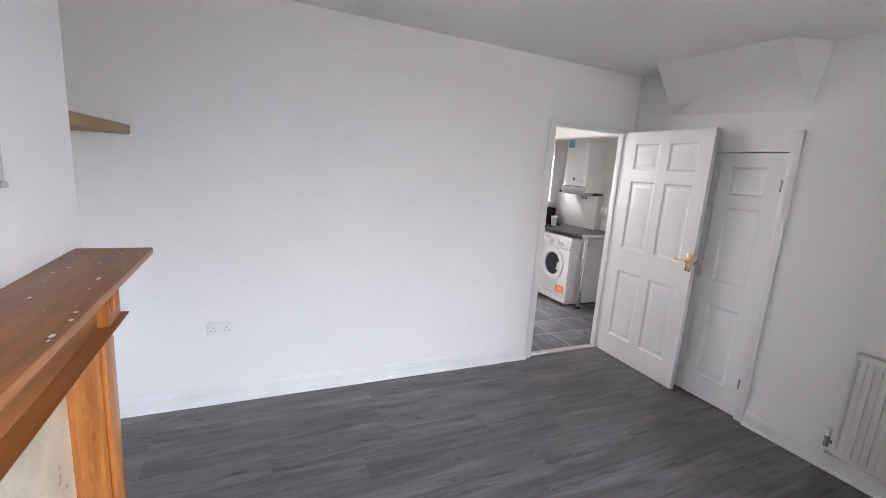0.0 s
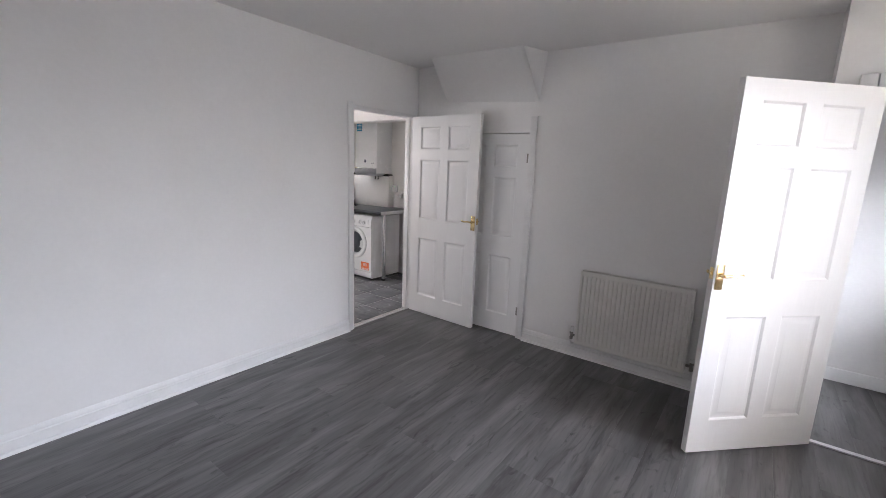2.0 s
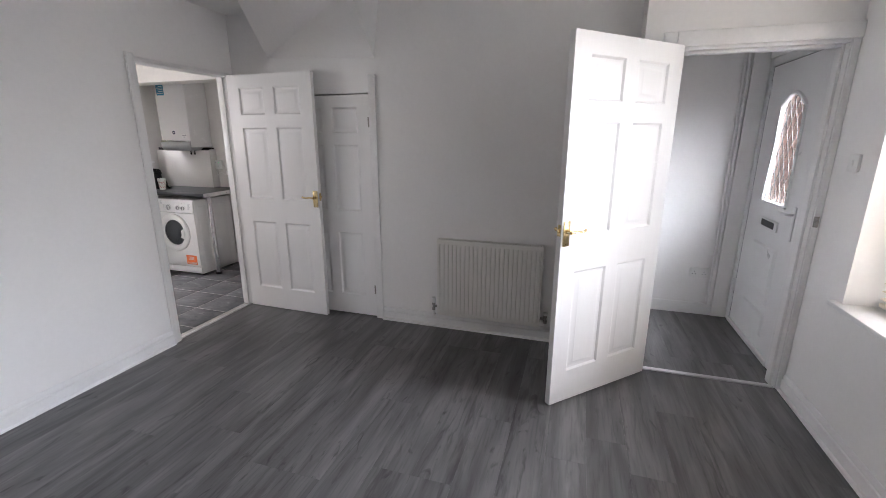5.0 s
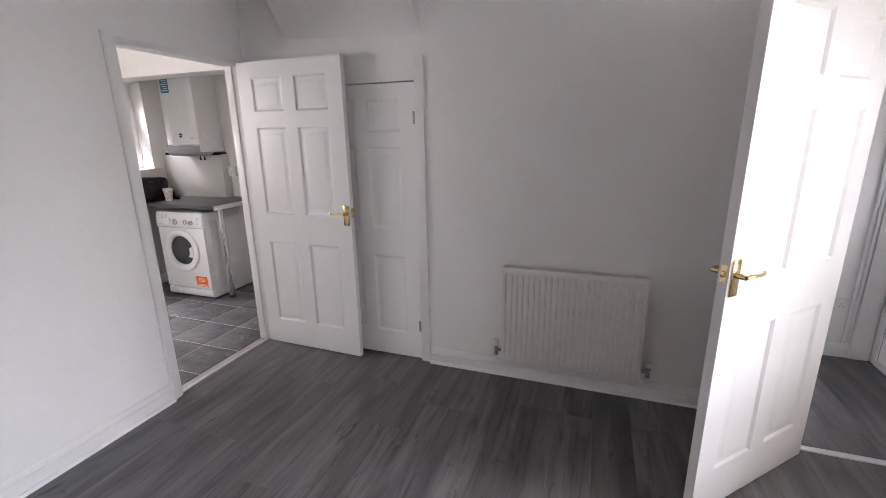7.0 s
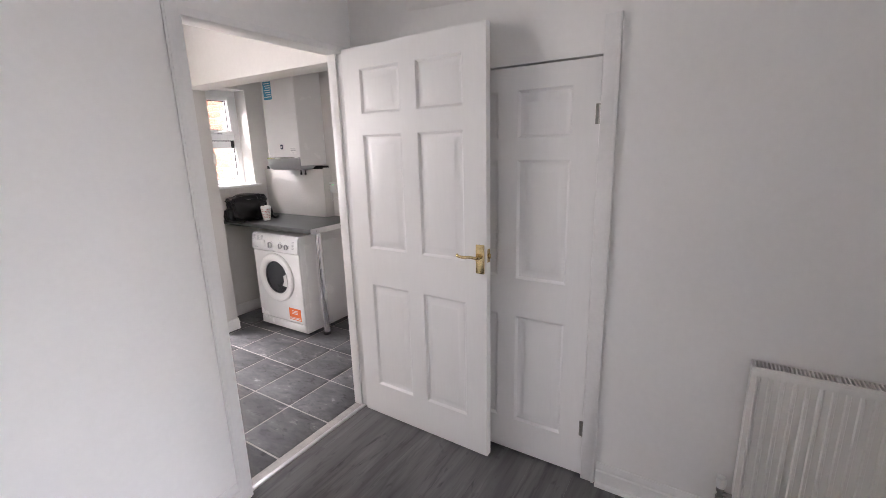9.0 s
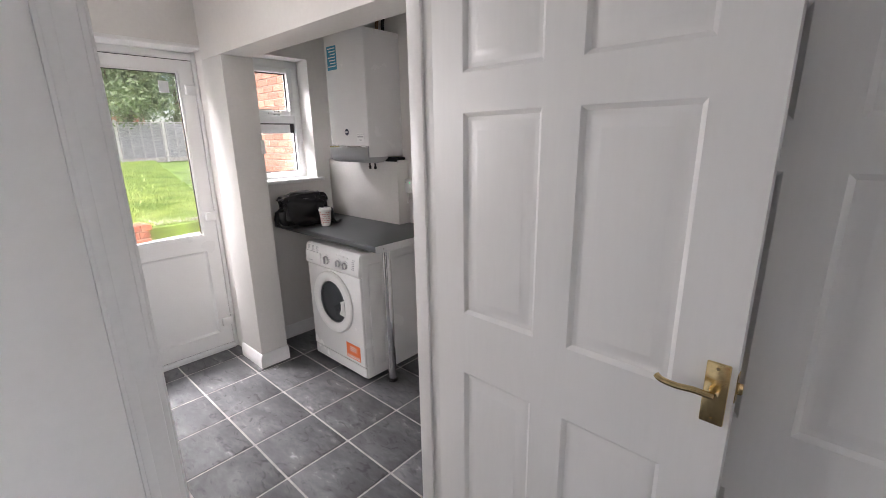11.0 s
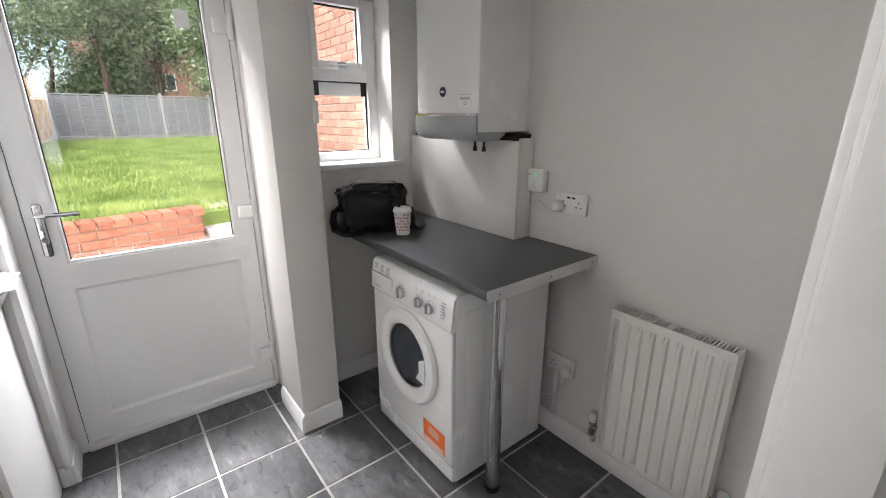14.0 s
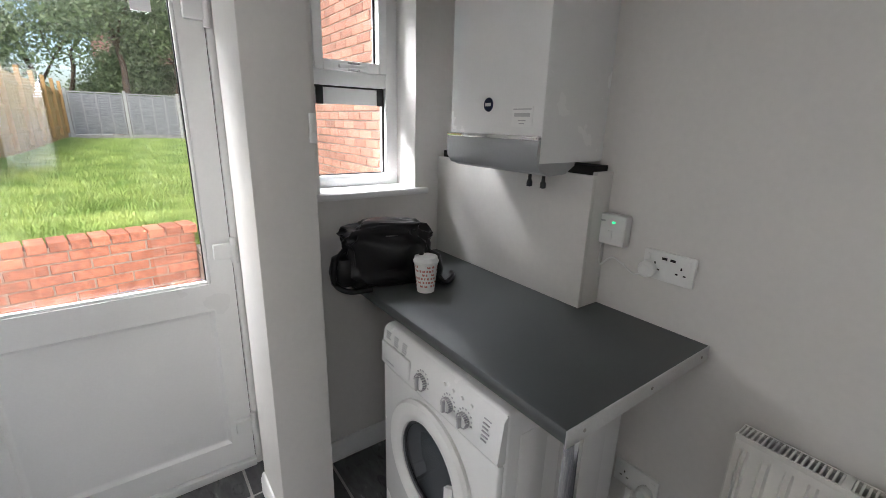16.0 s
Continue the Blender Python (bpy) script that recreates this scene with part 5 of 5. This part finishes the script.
part("tub", lathe(bmesh.new(), [(0, 0), (0.044, 0), (0.050, 0.115), (0.0, 0.115)], 32), PLASTIC, tub)
part("lid", lathe(bmesh.new(), [(0, 0.115), (0.053, 0.115), (0.053, 0.127), (0.049, 0.130), (0, 0.130)], 32), PLASTIC, tub)
part("label", lathe(bmesh.new(), [(0.0458, 0.018), (0.0497, 0.098)], 32), RED, tub, "dark red label")
part("label_band", lathe(bmesh.new(), [(0.0474, 0.042), (0.0491, 0.074)], 32), WHITEPRINT, tub)
fc = bpy.data.curves.new("lettering", "FONT")
fc.body, fc.size, fc.extrude, fc.align_x = "FILL", 0.026, 0.0004, "CENTER"
fo = new("lettering", fc)
fo.parent = tub
fo.matrix_local = pose(0.028, -0.0435, 0.049, 90, 0, 33)
fc.materials.append(BLACK)

# ---------------------------------------------------------------- garden
bm = bmesh.new()
nx, ny = 60, 70
gv = []
for j in range(ny + 1):
    row = []
    for i in range(nx + 1):
        x, y = -10 + 26 * i / nx, 7.25 + 20 * j / ny
        if j == 0:
            y = max(y, min(7.46, 7.03 + 0.176 * (x - 1.39)))
        z = 0.60 - 0.005 * (y - 7.2) + 0.05 * noise.noise((x * 0.5, y * 0.5, 0)) + 0.03 * noise.noise((x * 1.7, y * 1.7, 3))
        row.append(bm.verts.new((x, y, z)))
    gv.append(row)
for j in range(ny):
    for i in range(nx):
        bm.faces.new((gv[j][i], gv[j][i + 1], gv[j + 1][i + 1], gv[j + 1][i]))
bank = [bm.verts.new((v.co.x, v.co.y - 0.02, -0.16)) for v in gv[0]]
for i in range(nx):
    bm.faces.new((bank[i], bank[i + 1], gv[0][i + 1], gv[0][i]))
lawn = setting("lawn", bm, SOIL, "raised green lawn behind a brick edge", "lawn")
bm = bmesh.new()
q = [bm.verts.new(p) for p in ((-600, -600, -0.16), (600, -600, -0.16), (600, 600, -0.16), (-600, 600, -0.16))]
bm.faces.new(q)
setting("ground", bm, CONCRETE, "pale concrete and earth ground round the house", "ground")
# grass blades
rng = np.random.RandomState(4)
N = 110000
gy = 7.2 + 18.8 * rng.uniform(0, 1, N) ** 1.9
gx = 0.9 + (0.06 - 0.06 * rng.uniform(0, 1, N)) + rng.uniform(0, 1, N) * (3.2 + 0.22 * (gy - 7))
verts, faces = [], []
for k in range(N):
    x, y = gx[k], gy[k]
    if y < 7.14 + 0.176 * (x - 1.39):
        continue
    z = 0.59 - 0.005 * (y - 7.2) + 0.05 * noise.noise((x * 0.5, y * 0.5, 0)) + 0.03 * noise.noise((x * 1.7, y * 1.7, 3))
    cl = 0.5 + 0.8 * max(0, noise.noise((x * 0.9, y * 0.9, 8)))
    h = rng.uniform(0.025, 0.075) * (0.5 + cl) * (1 + 0.04 * (y - 7))
    a, w = rng.uniform(0, 6.28), rng.uniform(0.005, 0.011) * (1 + 0.10 * (y - 7))
    dx, dy, lx, ly = w * math.cos(a), w * math.sin(a), rng.uniform(-0.05, 0.05), rng.uniform(-0.05, 0.05)
    b0 = len(verts)
    verts += [(x - dx, y - dy, z), (x + dx, y + dy, z), (x + lx, y + ly, z + h)]
    faces.append((b0, b0 + 1, b0 + 2))
me = bpy.data.meshes.new("grass")
me.from_pydata(verts, [], faces)
me.materials.append(GRASS)
tagged(new("grass", me), "long bright green lawn grass", "grass", kind="stuff")

# brick retaining wall, four courses shown
brick_me = finish(bx(-0.1065, 0.1065, -0.051, 0.051, -0.0325, 0.0325, 0.004, 1), "brick", BRICK)
gbrick_me = finish(bx(-0.108, 0.108, -0.051, 0.051, -0.0335, 0.0335, 0.005, 1), "brick", GARDENBRICK)
head_me = finish(bx(-0.051, 0.051, -0.1065, 0.1065, -0.0325, 0.0325, 0.004, 1), "brick_end", GARDENBRICK)
half_me = finish(bx(-0.051, 0.051, -0.051, 0.10, -0.0325, 0.0325, 0.004, 1), "brick_half", GARDENBRICK)
rw = thing("garden_wall", pose(1.39, 6.95, -0.16, 0, 0, 10.0), "low red brick retaining wall along the lawn edge", "garden wall")
part("mortar", bx(0.0, 2.0, -0.046, 0.10, 0, 0.79), DARKMORTAR, rw)
random.seed(11)
for c in range(11):
    z = 0.038 + c * 0.075 - 0.0
    if c == 10:
        for k in range(18):
            piece("brick", head_me, rw, 0.056 + k * 0.113 + 0.01, 0.05, z + 0.0, random.uniform(-1, 1))
        continue
    off = 0.1125 if c % 2 else 0
    for k in range(9):
        x = 0.11 + off + k * 0.225
        if x > 1.95:
            piece("brick", half_me, rw, 1.964, 0.0, z)
        else:
            piece("brick", gbrick_me, rw, x, random.uniform(-0.004, 0.004), z, random.uniform(-0.8, 0.8))
# slab steps beside it
for x, y, z, w, d, h in ((3.80, 7.30, 0.41, 0.8, 0.5, 0.05), (3.95, 7.85, 0.555, 0.9, 0.5, 0.05)):
    solo("paving_slab", bx(-w / 2, w / 2, -d / 2, d / 2, 0, h, 0.008), CONCRETE, "weathered concrete slab step by the lawn", "slab", "garden steps", pose(x, y, z, 0, 0, 6))
st = thing("step_wall", pose(3.40, 7.16, -0.16, 0, 0, 6), "short brick step riser under the slabs", "step")
part("mortar", bx(0, 1.0, -0.04, 0.9, 0, 0.57), DARKMORTAR, st)
for c in range(7):
    for k in range(4):
        piece("brick", gbrick_me, st, 0.12 + k * 0.225 + (0.11 if c % 2 else 0), -0.01, 0.04 + c * 0.075)

# neighbour's brick wall beyond the small window
nb = thing("neighbour_house", pose(4.66, 5.35, -0.16), "neighbouring house wall of pale red brick", "house")
part("wall", bx(0.055, 0.30, 0, 4.6, 0, 4.2), MORTAR, nb)
part("eaves_board", bx(-0.10, 0.32, -0.05, 4.65, 4.2, 4.34, 0.005), UPVC, nb)
bm = bmesh.new()
rv = [bm.verts.new(p) for p in ((-0.2, -0.1, 4.34), (-0.2, 4.7, 4.34), (2.6, 4.7, 5.9), (2.6, -0.1, 5.9), (-0.2, -0.1, 4.28), (-0.2, 4.7, 4.28), (2.6, 4.7, 5.84), (2.6, -0.1, 5.84))]
for f in ((0, 1, 2, 3), (7, 6, 5, 4), (0, 4, 5, 1), (1, 5, 6, 2), (2, 6, 7, 3), (3, 7, 4, 0)):
    bm.faces.new([rv[k] for k in f])
part("roof", bm, CONCRETE, nb)
restv, restf = [], []
for c in range(56):
    z = 0.038 + c * 0.075
    for k in range(20):
        y = 0.115 + k * 0.225 + (0.1125 if c % 2 else 0)
        if y > 4.5:
            continue
        if 13 <= c <= 37 and 0.4 < y < 3.0:
            piece("brick", brick_me, nb, 0.095, y, z, 90)
        else:
            b0 = len(restv)
            restv += [(xx, y + yy, z + zz) for xx in (0.046, 0.1) for yy in (-0.1065, 0.1065) for zz in (-0.0325, 0.0325)]
            restf += [(b0, b0 + 1, b0 + 3, b0 + 2), (b0, b0 + 4, b0 + 5, b0 + 1), (b0 + 2, b0 + 3, b0 + 7, b0 + 6), (b0 + 1, b0 + 5, b0 + 7, b0 + 3), (b0, b0 + 2, b0 + 6, b0 + 4)]
me = bpy.data.meshes.new("brickwork")
me.from_pydata(restv, [], restf)
me.materials.append(BRICK)
ob = new("brickwork", me)
ob.parent = nb
tagged(ob, kind="stuff")

# far fence: lapped grey panels between concrete posts
post_me = finish(bx(-0.055, 0.055, -0.055, 0.055, 0, 1.95, 0.01, 1), "post", POSTCONC)
bm = bx(0.06, 1.82, -0.03, 0.03, 0, 0.22, 0.01)
board_me = finish(bm, "gravel_board", CONCRETE)
bm = bmesh.new()
for k in range(16):
    z = 0.23 + k * 0.098
    box(bm, 0.07, 1.81, -0.045, 0.0, z, z + 0.062)
box(bm, 0.07, 1.81, -0.002, 0.004, 0.23, 1.79)
slat_me = finish(bm, "lapped_slats", FENCE)
bat_me = finish(bx(-0.025, 0.025, -0.085, -0.04, 0.22, 1.86, 0.004, 1), "batten", FENCEBATTEN)
cap_me = finish(bx(0.07, 1.81, -0.07, 0.03, 1.80, 1.84, 0.004, 1), "capping", FENCEBATTEN)
fence = thing("back_fence", pose(-7.94 , 26.2, 0.48), "weathered grey lapped fence panels between concrete posts", "fence")
for k in range(16):
    piece("post", post_me, fence, k * 1.88, 0, 0)
    piece("gravel_board", board_me, fence, k * 1.88, 0, 0)
    piece("lapped_slats", slat_me, fence, k * 1.88, 0, 0)
    piece("capping", cap_me, fence, k * 1.88, 0, 0.02)
    for x in (0.1, 0.5, 0.94, 1.38, 1.78):
        piece("batten", bat_me, fence, k * 1.88 + x, 0, 0)
sf = thing("side_fence", pose(0.95, 11.0, 0.62, 0, 0, 88.6), "new orange timber board fence beside the lawn", "fence")
bd_me = finish(bx(0, 0.118, -0.008, 0.008, 0, 1.8, 0.002, 1), "fence_board", NEWWOOD)
pt_me = finish(bx(-0.05, 0.05, -0.05, 0.05, 0, 1.88, 0.01, 1), "post", NEWWOOD)
random.seed(2)
for k in range(126):
    piece("fence_board", bd_me, sf, k * 0.12, random.uniform(-0.006, 0.006), random.uniform(-0.01, 0.02) - 0.0008 * k)
for k in range(9):
    piece("post", pt_me, sf, k * 1.86, -0.06, 0.02 * k)
for z in (0.35, 0.95, 1.5):
    part("rail", bx(0, 15.1, -0.05, -0.01, z, z + 0.08, 0.005), NEWWOOD, sf)


def tree(x, y, h, r, seed, label):
    """A tapered trunk, bent limbs and a crown of many single leaves gathered in uneven clumps."""
    rs = np.random.RandomState(seed)
    t = thing("tree", pose(x, y, 0.6), label, "tree", "trees behind the fence")
    bm = bmesh.new()
    tips = []

    def limb(p, d, length, rad, depth):
        pts = [Vector(p)]
        d = Vector(d).normalized()
        n = 5
        for k in range(n):
            d = (d + Vector(rs.uniform(-0.22, 0.22, 3)) + Vector((0, 0, 0.04))).normalized()
            pts.append(pts[-1] + d * length / n)
        for a, b, k in zip(pts, pts[1:], range(n)):
            r0, r1 = rad * (1 - 0.55 * k / n), rad * (1 - 0.55 * (k + 1) / n)
            cyl(bm, a, b, r0, r1, seg=7, caps=False)
        if depth == 0:
            tips.extend(pts[2:])
            return
        for k in range(3 if depth > 1 else 4):
            i = rs.randint(1, n + 1)
            nd = d * 0.5 + Vector(rs.uniform(-1, 1, 3)) + Vector((0, 0, 0.25))
            limb(pts[i], nd, length * rs.uniform(0.5, 0.75), rad * 0.42, depth - 1)
        tips.append(pts[-1])

    limb((0, 0, 0), (rs.uniform(-0.1, 0.1), 0, 1), h * 0.5, 0.05 + h * 0.013, 3)
    part("trunk", bm, BARK, t)
    verts, faces = [], []
    per = max(36, int(19000 / len(tips)))
    for tip in tips:
        cr = r * rs.uniform(0.12, 0.30)
        for k in range(per):
            v = rs.normal(0, 1, 3)
            v = v / np.linalg.norm(v) * cr * rs.uniform(0.2, 1) ** 0.5
            c = np.array(tip) + v * (1, 1, 0.75)
            u, w = rs.normal(0, 1, 3), rs.normal(0, 1, 3)
            u /= np.linalg.norm(u)
            w -= u * w.dot(u)
            w /= np.linalg.norm(w)
            s = rs.uniform(0.05, 0.12)
            b0 = len(verts)
            verts += [tuple(c - u * s), tuple(c + w * s * 0.5), tuple(c + u * s), tuple(c - w * s * 0.5)]
            faces.append((b0, b0 + 1, b0 + 2, b0 + 3))
    me = bpy.data.meshes.new("crown")
    me.from_pydata(verts, [], faces)
    me.materials.append(LEAF)
    ob = new("crown", me)
    ob.parent = t
    return t


for k, (x, y, h) in enumerate(((-5.5, 30, 9), (-2.2, 29, 10), (0.6, 30.5, 9.5), (3.2, 29, 10.5), (5.6, 31, 9), (8.2, 29.5, 10), (11, 31, 9.5), (14, 30, 9), (1.0, 32.5, 8), (4.6, 33, 8.5))):
    tree(x, y, h, 5.5, 20 + k, "leafy dark green garden tree behind the fence")

# brick house beyond the trees
far = thing("far_house", pose(2.5, 43.0, -0.16), "brick house with a tiled roof half hidden by trees", "house")
part("wall", bx(0, 10.0, 0, 7.0, 0, 5.4), BRICK, far)
bm = extrude_profile(bmesh.new(), [(-0.4, 5.3), (7.4, 5.3), (3.5, 8.6)], -0.3, 10.3, Matrix(((0, 0, 1, 0), (1, 0, 0, 0), (0, 1, 0, 0), (0, 0, 0, 1))))
part("roof", bm, ROOFTILE, far, "dark red tiled roof")
for x in (1.4, 4.4, 7.4):
    for z in (1.1, 3.5):
        w = part("window", bx(x, x + 1.3, -0.06, 0.02, z, z + 1.2), UPVC, far)
        for q in (0.08, 0.69):
            part("pane", bx(x + q, x + q + 0.53, -0.07, -0.05, z + 0.08, z + 1.12), DARKPANE, w)

# ---------------------------------------------------------------- floor pieces
random.seed(21)
PW = 0.192
cache = {}
y, r = SY, 0
while y < NY:
    w = min(PW, NY + 0.022 - y)
    x = -0.78 - random.choice((0.25, 0.85, 0.5, 1.05, 0.1))
    while x < 4.14:
        a, b = max(x, -0.78), min(x + 1.26, 4.14)
        if b - a > 0.02:
            key = (round(b - a, 3), round(w, 3))
            if key not in cache:
                cache[key] = finish(bx(0.0002, b - a - 0.0002, 0.0002, w - 0.0002, -0.008, 0.0), "plank", LAMINATE)
            piece("plank", cache[key], floor, a, y, 0)
        x += 1.26
    y += PW
    r += 1

tile_me = finish(bx(-0.1615, 0.1615, -0.1615, 0.1615, -0.008, 0.0, 0.0025, 2), "floor_tile", SLATE)
for i in range(-9, 4):
    for j in range(-5, 3):
        x, y = 3.245 + (i + 0.5) * 0.3335, 4.285 + (j + 0.5) * 0.3335
        if 0.35 < x < 4.36 and y > NY + 0.03 - 0.1:
            if y - 0.1625 < NY + 0.026:
                y0 = NY + 0.03
                if y + 0.1625 - y0 > 0.02:
                    part("floor_tile", bx(x - 0.1625, x + 0.1625, y0, y + 0.1625, -0.008, 0.0, 0.0025), SLATE, kfloor)
            else:
                piece("floor_tile", tile_me, kfloor, x, y, 0)
